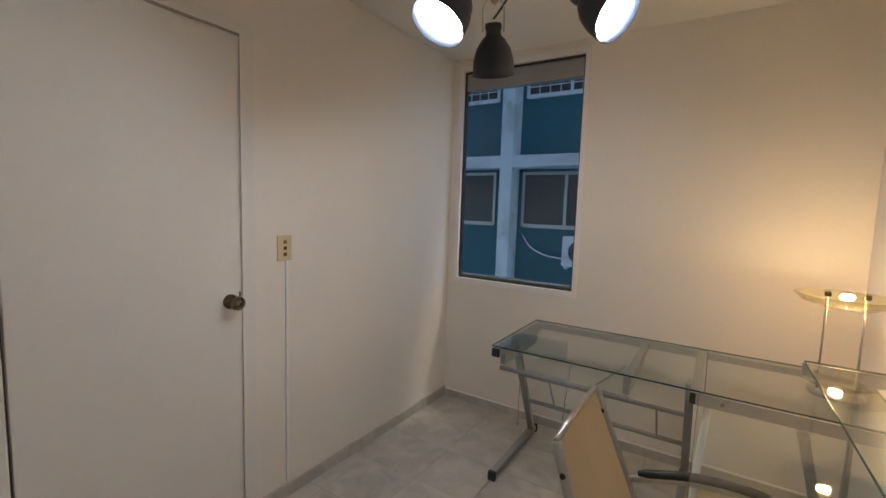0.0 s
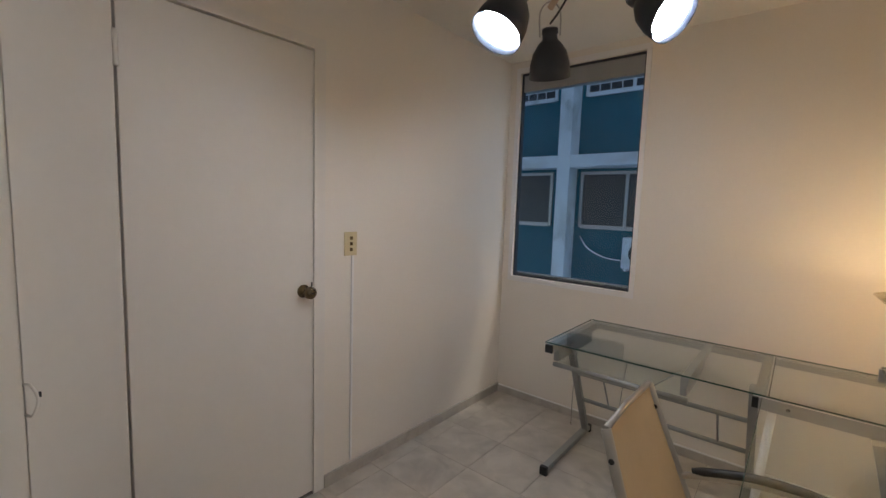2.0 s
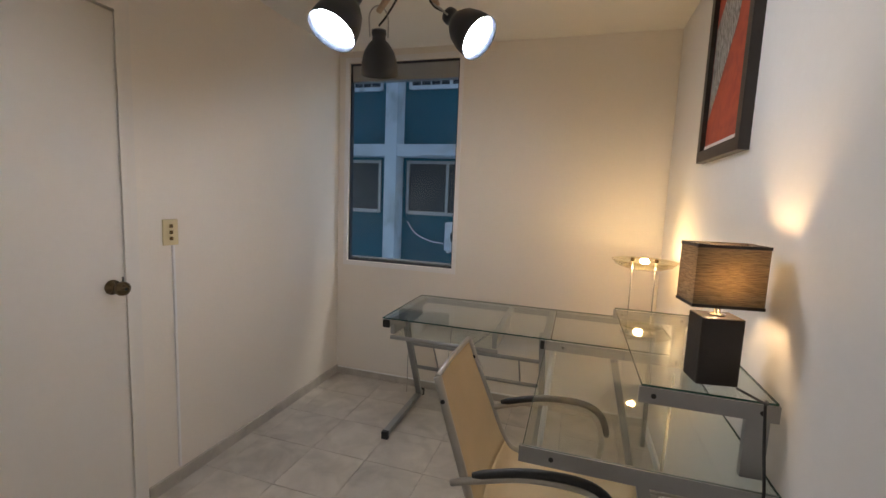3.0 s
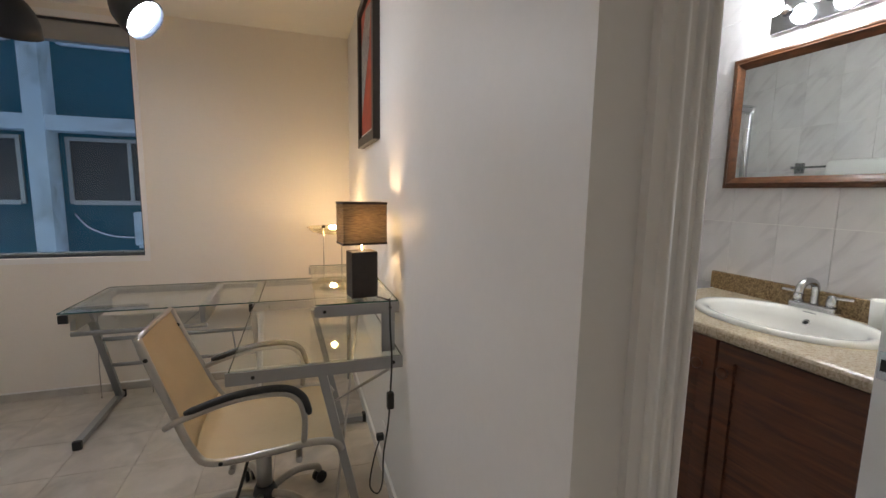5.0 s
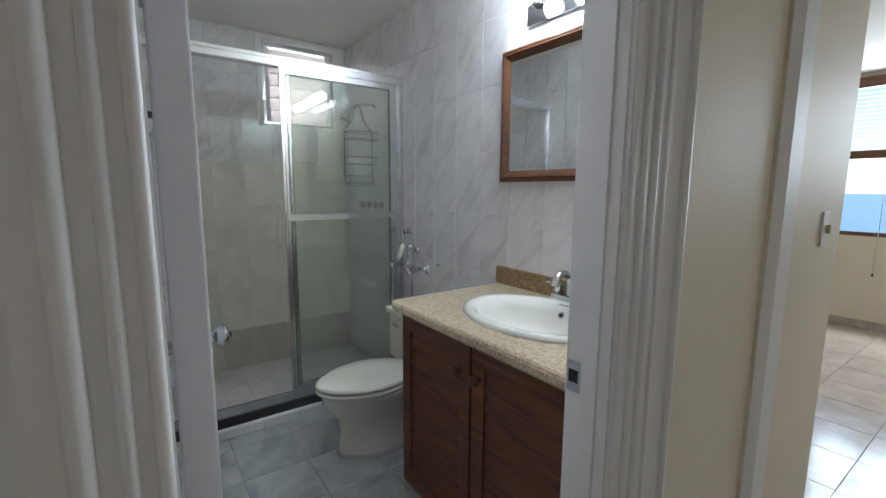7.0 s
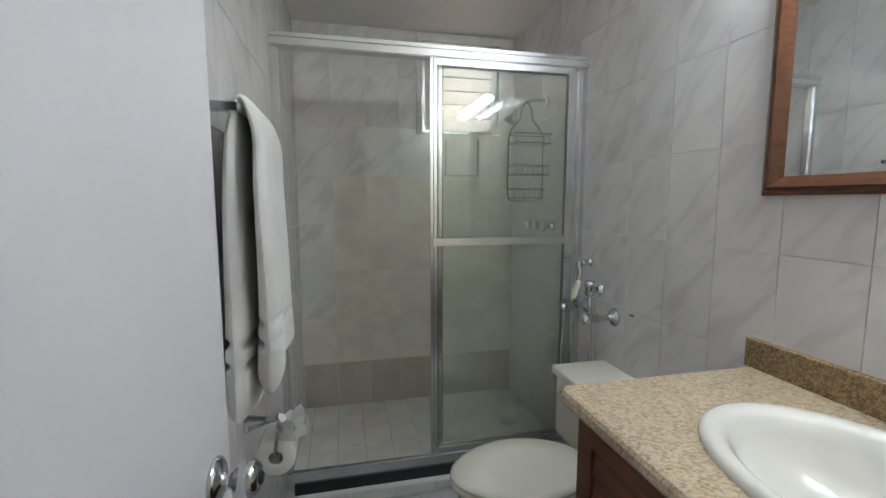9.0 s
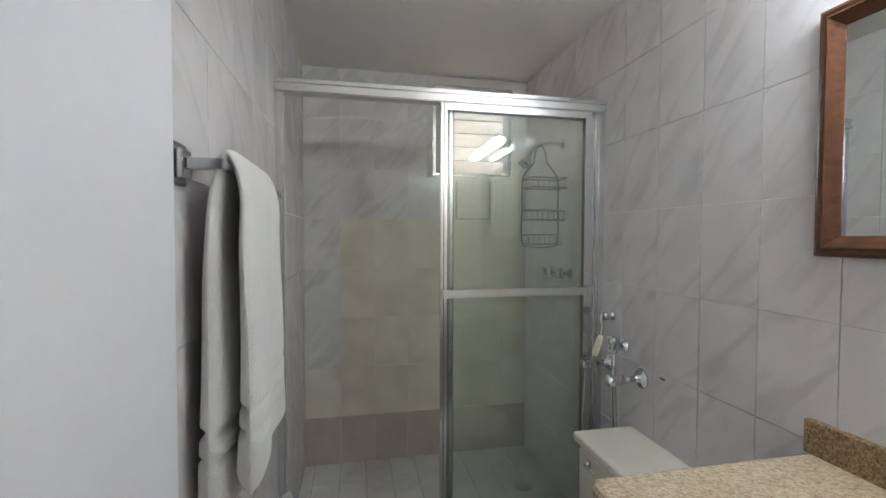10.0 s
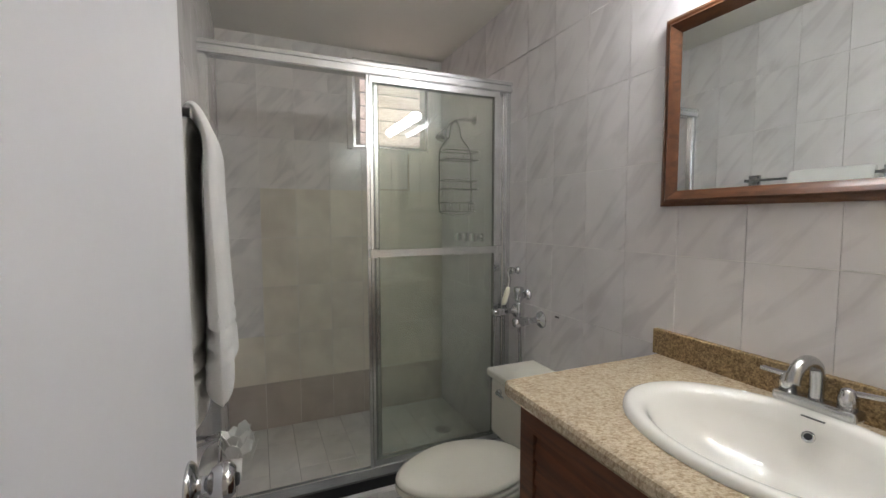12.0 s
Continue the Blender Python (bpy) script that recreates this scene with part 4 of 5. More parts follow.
def worktop():
    bm = bmesh.new()
    n = 128
    x0, x1, y0, y1, z0, z1 = 1.985, 2.61, 0.152, 1.16, 0.858, 0.90
    def rim(k, inset):
        a = k * math.tau / n
        c, s = math.cos(a), math.sin(a)
        t = min((x1 - SX if c > 0 else SX - x0 - inset) / max(abs(c), 1e-6), (y1 - inset - SY if s > 0 else SY - y0) / max(abs(s), 1e-6))
        return SX + c * t, SY + s * t
    rings = []
    for z, inset in ((z1, None), (z1, 0.014), (z1 - 0.004, 0.005), (z1 - 0.013, 0.0), (z0 + 0.012, 0.0), (z0 + 0.003, 0.005), (z0, 0.014), (z0, None)):
        ring = []
        for k in range(n):
            a = k * math.tau / n
            x, y = (SX + (SA - 0.02) * math.cos(a), SY + (SB - 0.02) * math.sin(a)) if inset is None else rim(k, inset)
            ring.append(bm.verts.new((x, y, z)))
        rings.append(ring)
    for i in range(8):
        A, B = rings[i], rings[(i + 1) % 8]
        for k in range(n):
            bm.faces.new((A[k], A[(k + 1) % n], B[(k + 1) % n], B[k]))
    return bm


top = single("worktop", worktop(), GRANITE, "speckled beige granite worktop on the vanity", "worktop")
single("backsplash", soft_box(2.588, 2.61, 0.152, 1.163, 0.9005, 0.985, 0.003), DARK_GRANITE, "brown granite backsplash along the tiled wall", "backsplash")
B = Matrix.Translation((SX, SY, 0.90))
basin = thing("wash_basin", (SX, SY, 0.90), "white oval ceramic wash basin set into granite", "basin")
k = SB / SA
part("bowl", lathe([(SA, 0.001), (SA - 0.002, 0.012), (SA - 0.012, 0.018), (SA - 0.03, 0.016), (SA - 0.045, 0.004), (SA - 0.055, -0.025), (SA - 0.075, -0.075), (SA - 0.12, -0.115), (0.02, -0.125), (0.02, -0.135), (SA - 0.115, -0.125), (SA - 0.065, -0.08), (SA - 0.03, -0.002)], 56, B, 1.0, k, cap=False), CERAMIC, basin)
part("drain", lathe([(0.022, -0.124), (0.022, -0.121), (0.016, -0.120)], 20, B), CHROME, basin)
part("overflow", lathe([(0.013, 0), (0.013, 0.003), (0.008, 0.003)], 16, aim((SX + 0.150, SY, 0.878), (-0.8, 0, 0.6))), CHROME, basin, "chrome overflow ring")
part("overflow_hole", lathe([(0.008, 0.0032), (0.007, 0.0036)], 14, aim((SX + 0.150, SY, 0.878), (-0.8, 0, 0.6))), BLACK, basin)
part("label", boxes((SX + 0.158, SX + 0.166, SY - 0.022, SY + 0.022, 0.9165, 0.9175)), BLACK, basin, "faint dark mark")
faucet = thing("faucet", (2.54, 0.67, 0.917), "chrome two handle faucet on the basin rim", "faucet")
FX = 2.540
part("base", soft_box(FX - 0.024, FX + 0.024, 0.59, 0.755, 0.914, 0.940, 0.008, 3), SATIN, faucet)
part("spout", bar(curve([(FX, 0.673, 0.935), (FX, 0.673, 0.995), (FX - 0.012, 0.673, 1.022), (FX - 0.05, 0.673, 1.034), (FX - 0.085, 0.673, 1.018), (FX - 0.097, 0.673, 0.99)]), 0.0145, 14), SATIN, faucet)
for y, s in ((0.615, -1), (0.731, 1)):
    h = part("handle", lathe([(0.018, 0.938), (0.018, 0.965), (0.013, 0.982), (0.004, 0.986)], 18, Matrix.Translation((FX, y, 0))), SATIN, faucet)
    part("lever", soft_box(-0.008, 0.008, 0.0, 0.062, 0.972, 0.982, 0.003, 2, Matrix.Translation((FX, y, 0)) @ pose(0, 0, 0, 0, 0, 0 if s > 0 else 205)), SATIN, h)
cup = single("tumbler", lathe([(0.001, 0.901), (0.036, 0.901), (0.041, 0.915), (0.043, 1.005), (0.040, 1.005), (0.036, 0.915), (0.001, 0.912)], 28, Matrix.Translation((2.535, 0.452, 0)), cap=False), CERAMIC, "white ceramic tumbler on the granite worktop", "cup")
holder = thing("toothbrush_holder", (2.50, 0.34, 0.90), "white ceramic toothbrush holder with round holes", "holder")
part("body", lathe([(0.036, 0.901), (0.041, 0.915), (0.043, 0.995), (0.040, 1.002)], 28, Matrix.Translation((2.50, 0.345, 0))), CERAMIC, holder)
for a in range(5):
    part("hole", lathe([(0.0085, 1.0022), (0.008, 1.003)], 14, Matrix.Translation((2.50 + 0.025 * math.cos(a * 1.257), 0.345 + 0.025 * math.sin(a * 1.257), 0))), BLACK, holder)
dish = thing("soap_dish", (2.41, 0.31, 0.90), "white ceramic soap dish holding a bar of soap", "soap dish")
part("dish", lathe([(0.045, 0.901), (0.068, 0.917), (0.065, 0.919), (0.045, 0.908), (0.001, 0.907)], 30, Matrix.Translation((2.41, 0.305, 0)), 0.75, 1.0, cap=False), CERAMIC, dish)
single("soap", soft_box(2.388, 2.432, 0.27, 0.335, 0.908, 0.931, 0.009, 3), BONE, "pale bar of soap in a white dish", "soap")

# ---- bathroom: mirror and vanity light ----
mirror = thing("wall_mirror", (2.6, 0.78, 1.39), "wall mirror in a moulded brown wooden frame", "mirror")
MY0, MY1, MZ0, MZ1 = 0.38, 1.150, 1.395, 1.985


def mirror_bar(p0, p1, n):
    """A mitred length of stepped moulding; n points into the mirror."""
    bm = bmesh.new()
    prof = [(0, 0.0), (0, 0.022), (0.008, 0.026), (0.016, 0.024), (0.022, 0.030), (0.034, 0.022), (0.044, 0.014), (0.050, 0.010), (0.050, 0.0)]
    a, b, n = Vector(p0), Vector(p1), Vector(n)
    d = (b - a).normalized()
    A = [bm.verts.new(a + n * w + d * w + Vector((-h, 0, 0))) for w, h in prof]
    C = [bm.verts.new(b + n * w - d * w + Vector((-h, 0, 0))) for w, h in prof]
    for i in range(len(prof)):
        j = (i + 1) % len(prof)
        bm.faces.new((A[i], A[j], C[j], C[i]))
    bm.faces.new(A), bm.faces.new(C[::-1])
    return bm


XM = 2.6095
for p0, p1, n in (((XM, MY0, MZ0), (XM, MY1, MZ0), (0, 0, 1)), ((XM, MY0, MZ1), (XM, MY1, MZ1), (0, 0, -1)), ((XM, MY0, MZ0), (XM, MY0, MZ1), (0, 1, 0)), ((XM, MY1, MZ0), (XM, MY1, MZ1), (0, -1, 0))):
    part("frame_bar", mirror_bar(p0, p1, n), FRAME_WOOD, mirror, "moulded brown wooden frame")
part("mirror_glass", boxes((2.600, 2.606, MY0 + 0.045, MY1 - 0.045, MZ0 + 0.045, MZ1 - 0.045)), MIRROR, mirror, "silvered mirror glass")
light = thing("vanity_light", (2.6, 0.65, 2.07), "chrome bar light with five white globe bulbs, lit", "wall lamp")
part("bar", soft_box(2.592, 2.61, 0.22, 1.005, 2.055, 2.20, 0.004), CHROME, light, "polished chrome back bar")
for y in (0.94, 0.78, 0.62, 0.46, 0.30):
    s = part("socket", lathe([(0.024, 0), (0.020, 0.012), (0.018, 0.05)], 18, aim((2.592, y, 2.135), (-1, 0, 0))), CHROME, light)
    part("bulb", lathe([(0.013, 0.045), (0.020, 0.055), (0.034, 0.075), (0.038, 0.092), (0.033, 0.112), (0.020, 0.126), (0.002, 0.130)], 22, aim((2.592, y, 2.135), (-1, 0, 0))), VANITY_BULB, s, "glowing white globe bulb")

# ---- bathroom: toilet ----
toilet = thing("toilet", (2.2, 1.62, 0), "bone coloured ceramic toilet with closed lid", "toilet")
TY = 1.575


def oval(rows, seg=36):
    """Stacked egg-shaped rings: (centre x, half length, half width, z)."""
    bm = bmesh.new()
    rings = []
    for cx, a, b, z in rows:
        ring = []
        for i in range(seg):
            t = i * math.tau / seg
            x = math.cos(t)
            w = 1 - 0.16 * max(0, -x) ** 1.5
            ring.append(bm.verts.new((cx + a * x, TY + b * w * math.sin(t), z)))
        rings.append(ring)
    for A, C in zip(rings, rings[1:]):
        for i in range(seg):
            bm.faces.new((A[i], A[(i + 1) % seg], C[(i + 1) % seg], C[i])).smooth = True
    bm.faces.new(rings[0][::-1]), bm.faces.new(rings[-1])
    return bm


part("bowl", oval([(2.12, 0.22, 0.145, 0.0), (2.12, 0.212, 0.138, 0.03), (2.11, 0.19, 0.115, 0.12), (2.11, 0.205, 0.125, 0.20), (2.075, 0.24, 0.165, 0.28), (2.09, 0.262, 0.182, 0.33), (2.085, 0.265, 0.184, 0.351)]), BONE, toilet)
part("seat", oval([(2.075, 0.268, 0.184, 0.352), (2.075, 0.274, 0.190, 0.358), (2.075, 0.274, 0.190, 0.368), (2.075, 0.268, 0.184, 0.374)]), BONE, toilet)
part("lid", oval([(2.075, 0.266, 0.182, 0.377), (2.075, 0.274, 0.190, 0.383), (2.075, 0.272, 0.188, 0.394), (2.075, 0.255, 0.172, 0.401), (2.075, 0.15, 0.10, 0.405)]), BONE, toilet, "closed bone coloured lid")
tank = part("tank", soft_box(2.352, 2.60, TY - 0.26, TY + 0.285, 0.34, 0.615, 0.025, 4), BONE, toilet)
part("tank_lid", soft_box(2.338, 2.607, TY - 0.272, TY + 0.297, 0.615, 0.655, 0.012, 4), BONE, tank)
fl = part("flush_lever", lathe([(0.014, 0), (0.013, 0.012), (0.004, 0.016)], 14, aim((2.352, TY + 0.19, 0.57), (-1, 0, 0))), CHROME, tank, "chrome flush lever")
part("lever_arm", soft_box(2.330, 2.338, TY + 0.13, TY + 0.20, 0.560, 0.574, 0.004), CHROME, fl)
part("neck", soft_box(2.30, 2.56, TY - 0.10, TY + 0.10, 0.20, 0.355, 0.03, 4), BONE, toilet)
part("bolt_cap", lathe([(0.014, 0), (0.012, 0.014), (0.003, 0.018)], 12, Matrix.Translation((2.22, TY - 0.155, 0.0))), CERAMIC, toilet)

# ---- bathroom: pipes by the shower ----
spray = thing("hand_spray_valve", (2.58, 1.95, 0.88), "chrome wall valves with a hand spray and hose", "valve")


def flange(y, z, length, parent, r=0.030):
    f = part("flange", lathe([(r, 0), (r * 0.9, 0.006), (0.014, 0.012), (0.014, length * 0.6), (0.019, length * 0.62), (0.019, length), (0.008, length + 0.004)], 20, aim((2.61, y, z), (-1, 0, 0))), CHROME, parent)
    return f


flange(1.818, 0.868, 0.125, spray, 0.042)
flange(1.927, 0.973, 0.05, spray, 0.028)
flange(2.042, 0.868, 0.115, spray, 0.037)
flange(2.022, 1.086, 0.045, spray, 0.021)
for y, x in ((1.818, 2.482), (2.042, 2.492)):
    part("valve_handle", lathe([(0.016, -0.03), (0.023, -0.024), (0.024, 0.018), (0.020, 0.024), (0.008, 0.027)], 18, aim((x, y, 0.868), (-1, 0, 0))), CHROME, spray, "fluted chrome valve handle")
part("riser", bar([(2.553, 1.927, 0.975), (2.553, 1.922, 0.88), (2.556, 1.91, 0.60), (2.556, 1.905, 0.46)], 0.009, 8), CHROME, spray)
part("valve_head", lathe([(0.018, -0.04), (0.022, -0.03), (0.022, 0.0), (0.026, 0.004), (0.026, 0.026), (0.012, 0.032)], 16, Matrix.Translation((2.553, 1.927, 0.985))), CHROME, spray)
part("hose", bar(curve([(2.492, 2.042, 0.86), (2.488, 2.05, 0.72), (2.49, 2.055, 0.55), (2.53, 2.05, 0.40), (2.585, 2.03, 0.34)]), 0.008, 8), CHROME, spray, "ribbed chrome hose")
part("spray_hook", bar(curve([(2.556, 2.022, 1.095), (2.545, 2.015, 1.075), (2.55, 2.008, 1.04), (2.538, 2.002, 1.0)]), 0.008, 10), CHROME, spray, "bent chrome neck")
part("hand_spray", bar([(2.539, 2.002, 1.005), (2.533, 2.001, 0.985), (2.515, 2.0, 0.935), (2.507, 2.0, 0.915)], [0.008, 0.014, 0.014, 0.009], 12), CREAM_GRIP, spray, "cream hand spray grip")
single("tile_chip", boxes((2.6085, 2.6095, 1.685, 1.712, 0.902, 0.909)), BLACK, "dark chip at a tile joint", "chip")

# ---- bathroom: shower enclosure ----
shower = thing("shower_enclosure", (1.89, 2.13, 0), "sliding glass shower doors in a bright aluminium frame", "shower door")
YS = 2.125


def profile(parent, name, *rows):
    bm = bmesh.new()
    for r in rows:
        box(bm, *r)
    return part(name, bm, ALUMINIUM, parent)


profile(shower, "header", (1.166, 2.609, YS - 0.028, YS + 0.03, 2.012, 2.066))
for z0, z1 in ((2.015, 2.029), (2.048, 2.062)):
    profile(shower, "header_lip", (1.166, 2.609, YS - 0.036, YS - 0.028, z0, z1))
profile(shower, "wall_post", (1.166, 1.190, YS - 0.02, YS + 0.025, 0.13, 2.012), (1.190, 1.198, YS - 0.012, YS - 0.002, 0.13, 2.012))
profile(shower, "wall_post", (2.585, 2.609, YS - 0.02, YS + 0.025, 0.13, 2.012), (2.577, 2.585, YS - 0.012, YS - 0.002, 0.13, 2.012))
profile(shower, "bottom_track", (1.166, 2.609, YS - 0.028, YS + 0.03, 0.10, 0.13), (1.166, 2.609, YS - 0.028, YS - 0.022, 0.13, 0.148), (1.166, 2.609, YS - 0.002, YS + 0.003, 0.13, 0.148))
for i, (x0, x1, y) in enumerate(((1.835, 2.54, YS - 0.014), (1.865, 2.575, YS + 0.014))):
    leaf = profile(shower, "sliding_door", (x0, x0 + 0.030, y - 0.009, y + 0.009, 0.148, 2.012), (x1 - 0.030, x1, y - 0.009, y + 0.009, 0.148, 2.012), (x0 + 0.03, x1 - 0.03, y - 0.009, y + 0.009, 0.148, 0.18), (x0 + 0.03, x1 - 0.03, y - 0.009, y + 0.009, 1.982, 2.012))
    g = part("pane", boxes((x0 + 0.03, x1 - 0.03, y - 0.002, y + 0.002, 0.18, 1.982)), SHOWER_GLASS, leaf, "greenish glass pane")
    # thin dark strips draw the shade in the frame's grooves and gap lines
    for x in (x0 + 0.03, x1 - 0.034):
        part("gap_strip", boxes((x, x + 0.004, y - 0.0095, y + 0.0095, 0.18, 1.982)), DARK_STEEL, leaf, "thin dark strip standing in for shade in the frame's gap lines")
    part("gap_strip", boxes((x0 + 0.013, x0 + 0.016, y - 0.0098, y - 0.009, 0.15, 2.01)), DARK_STEEL, leaf, "thin dark strip standing in for shade in the frame's gap lines")
    if i == 0:
        profile(leaf, "towel_bar", (x0 + 0.03, x1 - 0.008, y - 0.048, y - 0.034, 1.178, 1.188), (x0 + 0.03, x1 - 0.008, y - 0.046, y - 0.036, 1.188, 1.200), (x0 + 0.03, x1 - 0.008, y - 0.048, y - 0.034, 1.200, 1.212))
        profile(leaf, "bar_bracket", (x0 + 0.005, x0 + 0.032, y - 0.05, y - 0.009, 1.175, 1.215))
        profile(leaf, "bar_bracket", (x1 - 0.032, x1 - 0.005, y - 0.05, y - 0.009, 1.175, 1.215))
curb = structure("shower_curb", boxes((1.166, 2.609, 2.06, 2.20, 0, 0.046)), WHITE_GROUT, "low tiled shower curb", "curb")
single("black_seal", boxes((1.20, 2.609, 2.090, 2.19, 0.046, 0.0995)), BLACK, "black rubber seal under the shower track", "seal")

caddy = thing("shower_caddy", (2.47, 2.5, 1.38), "chrome wire shower caddy hanging from the shower arm", "caddy")
CY = 2.50
loop = curve([(2.47, CY, 1.945), (2.44, CY, 1.90), (2.43, CY, 1.84), (2.37, CY, 1.76), (2.365, CY, 1.60), (2.365, CY, 1.42), (2.40, CY, 1.385), (2.54, CY, 1.385), (2.575, CY, 1.42), (2.575, CY, 1.60), (2.57, CY, 1.76), (2.51, CY, 1.84), (2.50, CY, 1.90), (2.47, CY, 1.945)], 4)
part("wire_loop", bar(loop, 0.0035, 6), DARK_STEEL, caddy)
for z, d in ((1.70, 0.11), (1.53, 0.10), (1.40, 0.06)):
    bm = bmesh.new()
    for dz in (0, 0.05):
        tube(bm, [(2.365, CY, z + dz), (2.365, CY - d, z + dz), (2.575, CY - d, z + dz), (2.575, CY, z + dz)], 0.003, 6, closed=True)
    for i in range(7):
        x = 2.38 + i * 0.03
        tube(bm, [(x, CY - d, z + 0.05), (x, CY - d, z), (x, CY, z)], 0.0018, 5)
    part("basket", bm, DARK_STEEL, caddy, "chrome wire basket")
arm = thing("wall_shower", (2.5, 2.5, 1.95), "chrome shower head on a bent wall arm", "shower head")
part("arm", bar(curve([(2.609, CY + 0.02, 1.955), (2.53, CY + 0.02, 1.955), (2.45, CY + 0.02, 1.93), (2.41, CY + 0.02, 1.885)]), 0.010, 10), CHROME, arm)
part("flange", lathe([(0.028, 0), (0.024, 0.008), (0.012, 0.012)], 18, aim((2.609, CY + 0.02, 1.955), (-1, 0, 0))), CHROME, arm)
part("head", lathe([(0.012, 0), (0.016, 0.02), (0.036, 0.055), (0.038, 0.07), (0.01, 0.072)], 22, aim((2.415, CY + 0.02, 1.89), (-0.45, 0, -0.89))), CHROME, arm)
taps = thing("shower_taps", (2.58, 2.5, 1.24), "three chrome shower tap handles on the wall", "tap")
for y in (2.42, 2.52, 2.62):
    part("handle", lathe([(0.03, 0), (0.014, 0.01), (0.014, 0.04), (0.026, 0.045), (0.026, 0.075), (0.01, 0.08)], 12, aim((2.609, y, 1.24), (-1, 0, 0))), CHROME, taps)
niche = single("soap_niche", boxes((2.12, 2.13, 3.030, 3.0395, 1.55, 1.80), (2.35, 2.36, 3.030, 3.0395, 1.55, 1.80), (2.13, 2.35, 3.030, 3.0395, 1.55, 1.56)), LEDGE_TILE, "recess edge in the tiled shower wall", "niche")
drain = single("floor_drain", lathe([(0.05, 0.0025), (0.05, 0.006), (0.03, 0.0065)], 24, Matrix.Translation((2.42, 2.58, 0))), TUBE_STEEL, "round steel floor drain", "drain")

# ---- bathroom: towel and paper holder ----
rack = thing("towel_bar", (1.2, 1.36, 1.553), "square chrome towel bar on the tiled wall", "towel bar")
for y in (1.125, 1.72):
    b = part("bracket", soft_box(1.165, 1.178, y - 0.032, y + 0.032, 1.528, 1.603, 0.004), CHROME, rack, "stepped square chrome bracket")
    part("bracket_step", soft_box(1.178, 1.19, y - 0.022, y + 0.022, 1.540, 1.591, 0.004), CHROME, b)
    part("post", soft_box(1.19, 1.252, y - 0.011, y + 0.011, 1.557, 1.577, 0.003), CHROME, b)
part("bar", soft_box(1.236, 1.250, 1.125, 1.72, 1.560, 1.574, 0.002), CHROME, rack)


def towel_sheet(y0, y1):
    """A thick terry towel folded lengthwise over the bar: two soft padded halves with woven border bands."""
    line = curve([(1.212, 0, 0.885), (1.214, 0, 1.05), (1.212, 0, 1.25), (1.215, 0, 1.42), (1.222, 0, 1.53), (1.245, 0, 1.594), (1.271, 0, 1.53), (1.273, 0, 1.42), (1.277, 0, 1.25), (1.281, 0, 1.08), (1.281, 0, 0.95)], 24)
    n = 30
    bm = bmesh.new()
    loops = []
    for k in range(n + 1):
        u = k / n
        plump = math.sqrt(max(0.0, 1 - (2 * u - 1) ** 8)) * 0.94 + 0.06
        left, right = [], []
        for i, p in enumerate(line):
            d = (line[min(i + 1, len(line) - 1)] - line[max(i - 1, 0)]).normalized()
            nrm = Vector((-d.z, 0, d.x))
            front = p.x > 1.243
            hang = min(1.0, max(0.0, (1.58 - p.z) / 0.6))
            h = 0.011 + 0.019 * hang
            end = min(i, len(line) - 1 - i)
            if end < 6:
                h *= math.sqrt(1 - (1 - (end + 0.25) / 6.25) ** 2)
            z = p.z
            for band in ((1.058, 1.104) if front else (1.017, 1.066)):
                if abs(z - band) < 0.010:
                    h -= 0.013
            fold = 0.007 * hang * (math.sin(u * 7 + (1.0 if front else 3.2) + 1.4 * hang) + 0.5 * math.sin(u * 15 + z * 4))
            drop = (0.05 * u if front else -0.015 * u) * hang * hang
            c = Vector((p.x + (fold if front else 0.4 * fold) - (0.018 * u * hang if front else 0.0), y0 + (y1 - y0) * u + 0.004 * math.sin(z * 17), z + drop))
            left.append(c + nrm * h * plump)
            right.append(c - nrm * h * plump)
        ring = [bm.verts.new((max(1.169, v.x), v.y, v.z)) for v in left + right[::-1]]
        loops.append(ring)
    for A, B in zip(loops, loops[1:]):
        for i in range(len(A)):
            j = (i + 1) % len(A)
            bm.faces.new((A[i], A[j], B[j], B[i])).smooth = True
    m = len(line)
    for ring in (loops[0], loops[-1]):
        for i in range(m - 1):
            bm.faces.new((ring[i], ring[i + 1], ring[2 * m - 2 - i], ring[2 * m - 1 - i])).smooth = True
    return bm


towel = thing("bath_towel", (1.24, 1.32, 0.9), "white terry bath towel folded over the bar", "towel")
part("cloth", towel_sheet(1.15, 1.50), TOWEL, towel)
paper = thing("toilet_paper_holder", (1.2, 1.41, 0.75), "chrome holder with a paper roll folded to a flower", "paper holder")
part("post", lathe([(0.026, 0), (0.026, 0.005), (0.021, 0.014), (0.013, 0.045), (0.009, 0.075), (0.012, 0.08), (0.012, 0.092), (0.006, 0.096)], 24, aim((1.165, 1.41, 0.757), (1, 0, 0.1))), CHROME, paper, "flared chrome wall post")
part("wire", bar(curve([(1.256, 1.41, 0.766), (1.258, 1.35, 0.766), (1.258, 1.335, 0.755), (1.254, 1.332, 0.71), (1.252, 1.335, 0.694), (1.252, 1.35, 0.690), (1.252, 1.44, 0.690)], 5), 0.0045, 8), CHROME, paper, "bent chrome wire")
part("roll", lathe([(0.019, 0), (0.050, 0), (0.053, 0.004), (0.053, 0.098), (0.050, 0.102), (0.019, 0.102), (0.019, 0)], 36, aim((1.252, 1.345, 0.682), (0, 1, 0)), cap=False), TISSUE, paper, "white paper roll")
part("core", lathe([(0.0188, 0.002), (0.0188, 0.10), (0.0175, 0.10), (0.0175, 0.002)], 24, aim((1.252, 1.345, 0.682), (0, 1, 0)), cap=False), LEDGE_TILE, paper, "brown cardboard core")
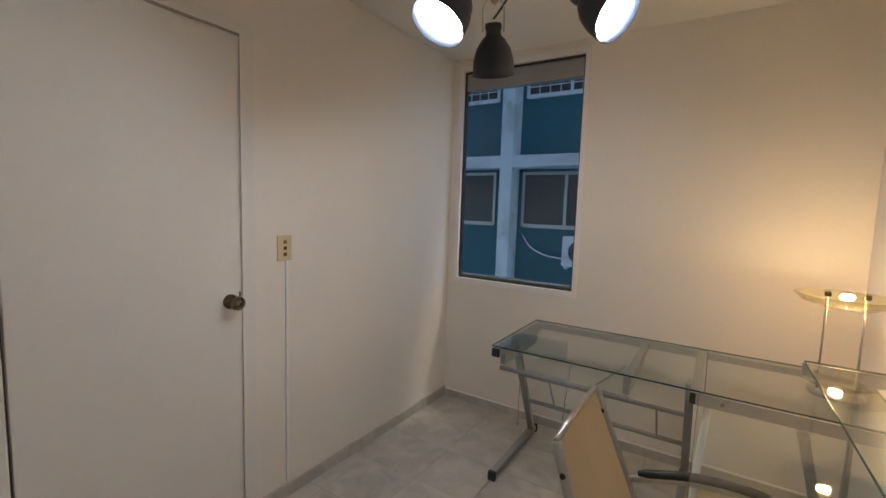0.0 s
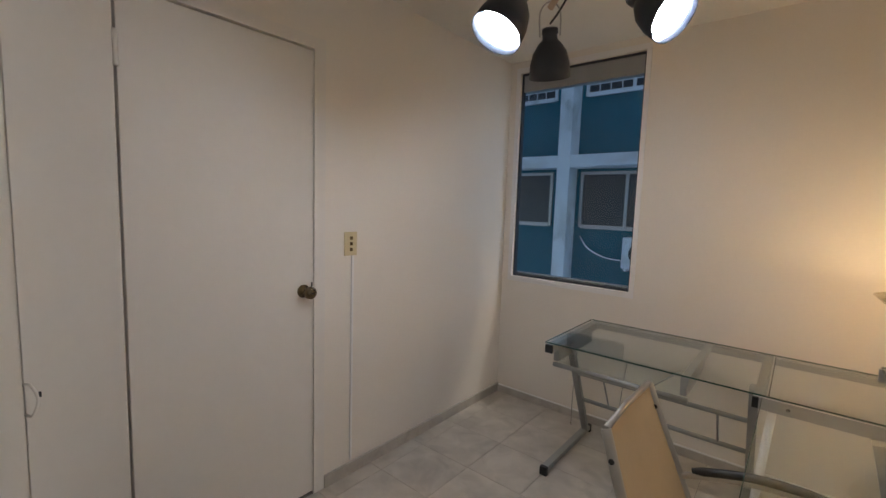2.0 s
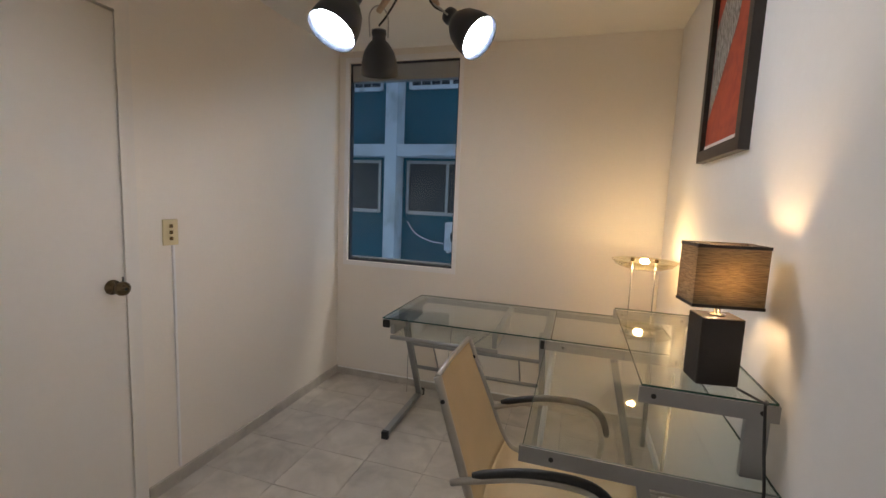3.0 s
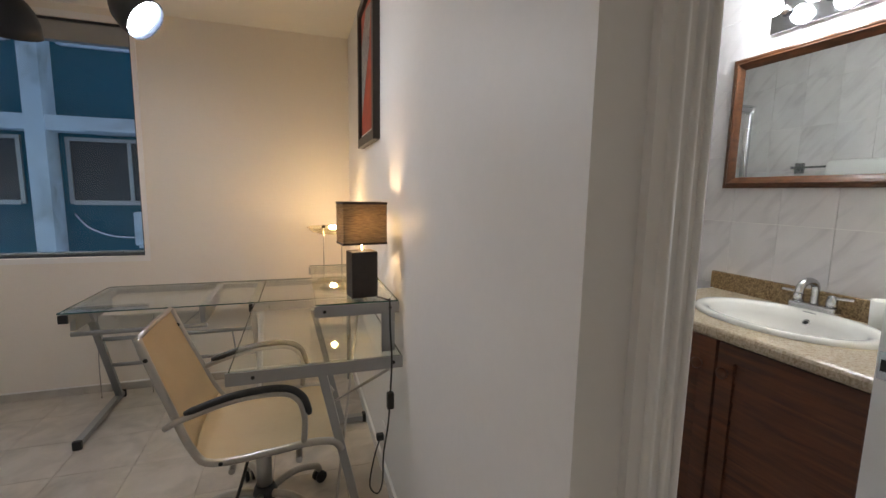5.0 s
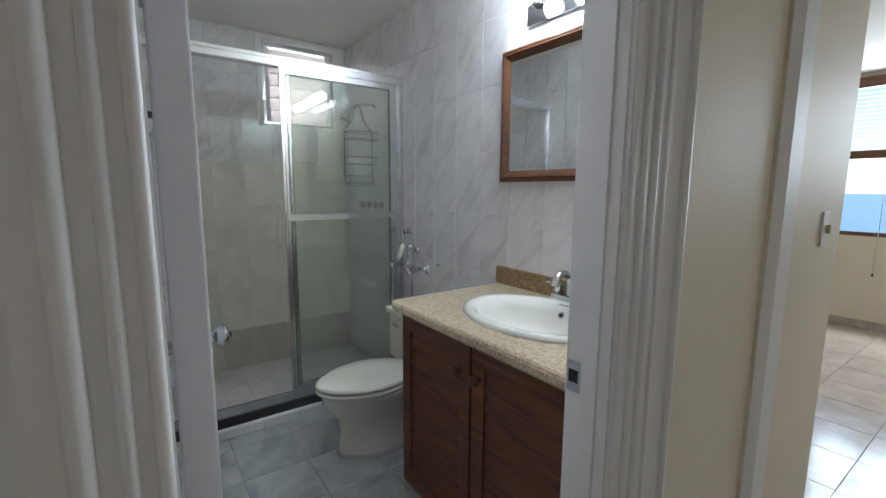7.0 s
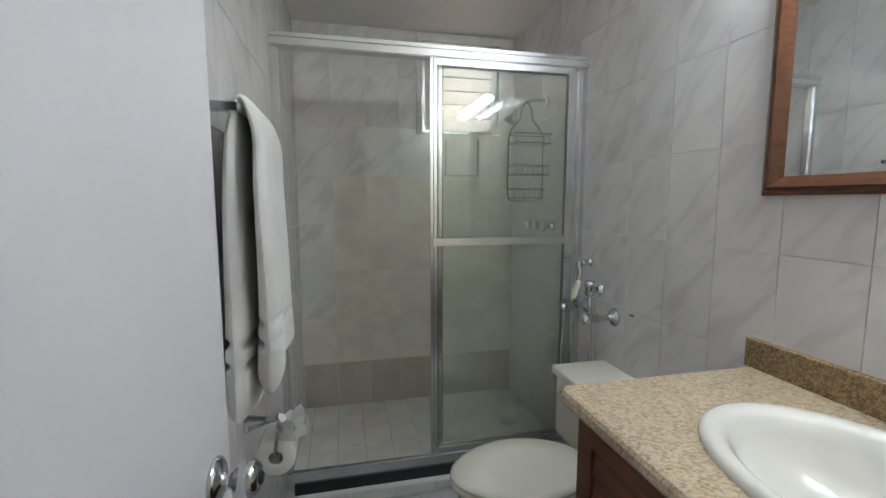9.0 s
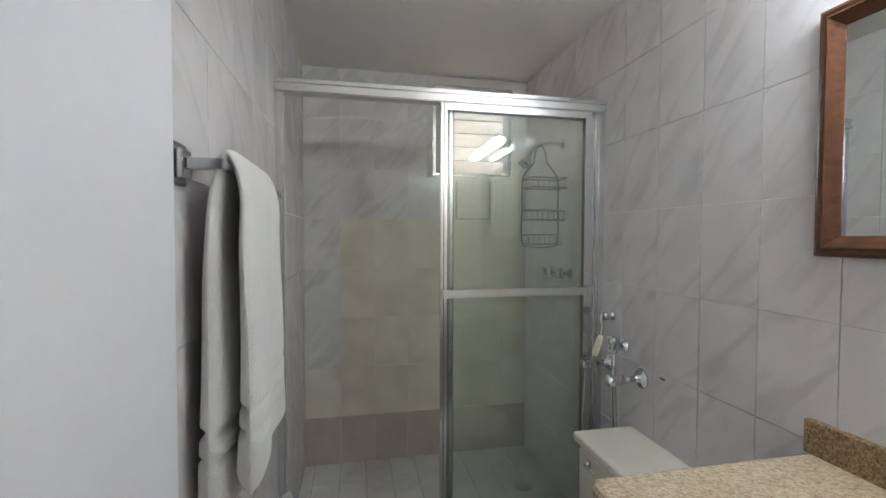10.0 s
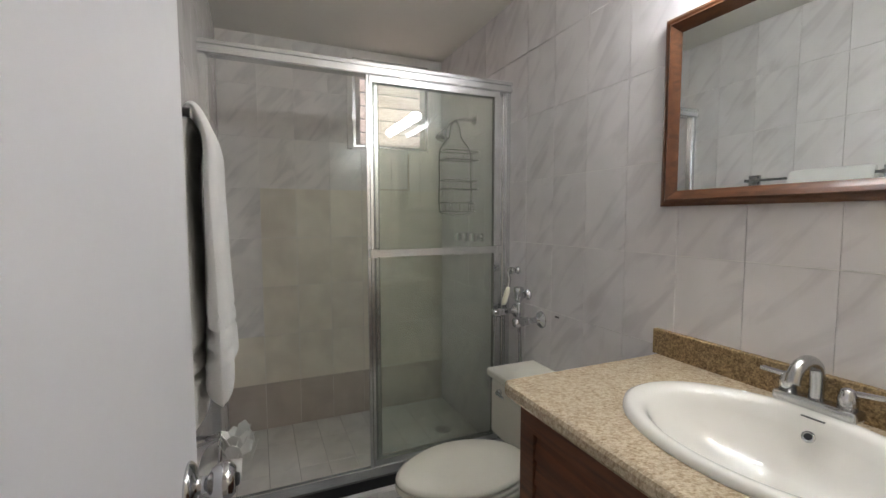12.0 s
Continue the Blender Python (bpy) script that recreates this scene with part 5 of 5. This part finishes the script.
bm = bmesh.new()
rnd = random.Random(5)
for i in range(16):
    a, h = i * 0.9, i / 16
    r = 0.034 * (1 - 0.6 * h)
    c = Vector((1.296 + r * math.cos(a), 1.365 + r * math.sin(a), 0.715 + 0.05 * h))
    w = Vector((-math.sin(a), math.cos(a), 0)) * 0.022
    u = Vector((0.014 * math.cos(a), 0.014 * math.sin(a), 0.034))
    v = [bm.verts.new(c + p) for p in (-w, w, w * 0.8 + u, u * 1.35, -w * 0.8 + u)]
    v2 = [bm.verts.new(x.co + Vector((0.0008, 0.0008, 0.0004))) for x in v]
    bm.faces.new(v), bm.faces.new(v2[::-1])
    for q in range(5):
        bm.faces.new((v[q], v[(q + 1) % 5], v2[(q + 1) % 5], v2[q]))
part("paper_flower", bm, TISSUE, paper, "tissue folded into a flower")

# ---- tiles, piece by piece ----
G = 0.0012
FX0, FY0, FP = -0.825, 1.575, 0.325
for a, b in zip(cuts(-1.25, 1.0, FX0, FP), cuts(-1.25, 1.0, FX0, FP)[1:]):
    for c, d in zip(cuts(-1.3, 2.85, FY0, FP), cuts(-1.3, 2.85, FY0, FP)[1:]):
        piece("floor_tile", floor, FLOOR_TILE, a + G, b - G, c + G, d - G, -0.004, 0.0)
for a, b in zip(cuts(1.0, 3.31, FX0, FP), cuts(1.0, 3.31, FX0, FP)[1:]):
    for c, d in zip(cuts(-1.3, 0.06, FY0, FP), cuts(-1.3, 0.06, FY0, FP)[1:]):
        piece("floor_tile", floor, FLOOR_TILE, a + G, b - G, c + G, d - G, -0.004, 0.0)
xs, ys = cuts(3.31, 7.03, 4.43, 0.38), cuts(-3.2, 4.0, 0.02, 0.38)
for a, b in zip(xs, xs[1:]):
    for c, d in zip(ys, ys[1:]):
        piece("floor_tile", floor_room, ROOM_TILE, a + 0.002, b - 0.002, c + 0.002, d - 0.002, -0.004, 0.0)
zs = cuts(0.0, ZB, 0.30, 0.3117)
ys = cuts(YB0, YB1, 1.102, 0.2137)
for a, b in zip(ys, ys[1:]):
    for c, d in zip(zs, zs[1:]):
        piece("wall_tile", wall_bath_east, MARBLE, XB1, 2.6145, a + G, b - G, c + G, d - G)
        piece("wall_tile", wall_bath_west, MARBLE, 1.1605, XB0, a + G, b - G, c + G, d - G)
xs = cuts(XB0, XB1, 1.383, 0.212)
for a, b in zip(xs, xs[1:]):
    for c, d in zip(zs, zs[1:]):
        mid = (a + b) / 2
        if 1.965 < mid < 2.50 and c > 1.8:
            continue
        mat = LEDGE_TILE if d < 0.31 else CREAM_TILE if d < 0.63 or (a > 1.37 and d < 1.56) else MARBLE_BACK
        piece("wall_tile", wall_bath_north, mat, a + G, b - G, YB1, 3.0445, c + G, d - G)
xs = cuts(XB0, XB1, 1.765, 0.30)
ys = cuts(YB0, 2.06, 1.33, 0.30)
for a, b in zip(xs, xs[1:]):
    for c, d in zip(ys, ys[1:]):
        piece("floor_tile", floor_bath, BATH_FLOOR, a + G, b - G, c + G, d - G, -0.004, 0.0)
xs, ys = cuts(XB0, XB1, 1.383, 0.153), cuts(2.20, YB1, 2.50, 0.30)
for a, b in zip(xs, xs[1:]):
    for c, d in zip(ys, ys[1:]):
        piece("shower_tile", floor_bath, PALE_TILE, a + G, b - G, c + G, d - G, -0.004, 0.002)
xs = cuts(XB0, XB1, 1.45, 0.20)
for a, b in zip(xs, xs[1:]):
    piece("curb_tile", curb, PALE_TILE, a + G, b - G, 2.05, 2.06, 0.002, 0.046)
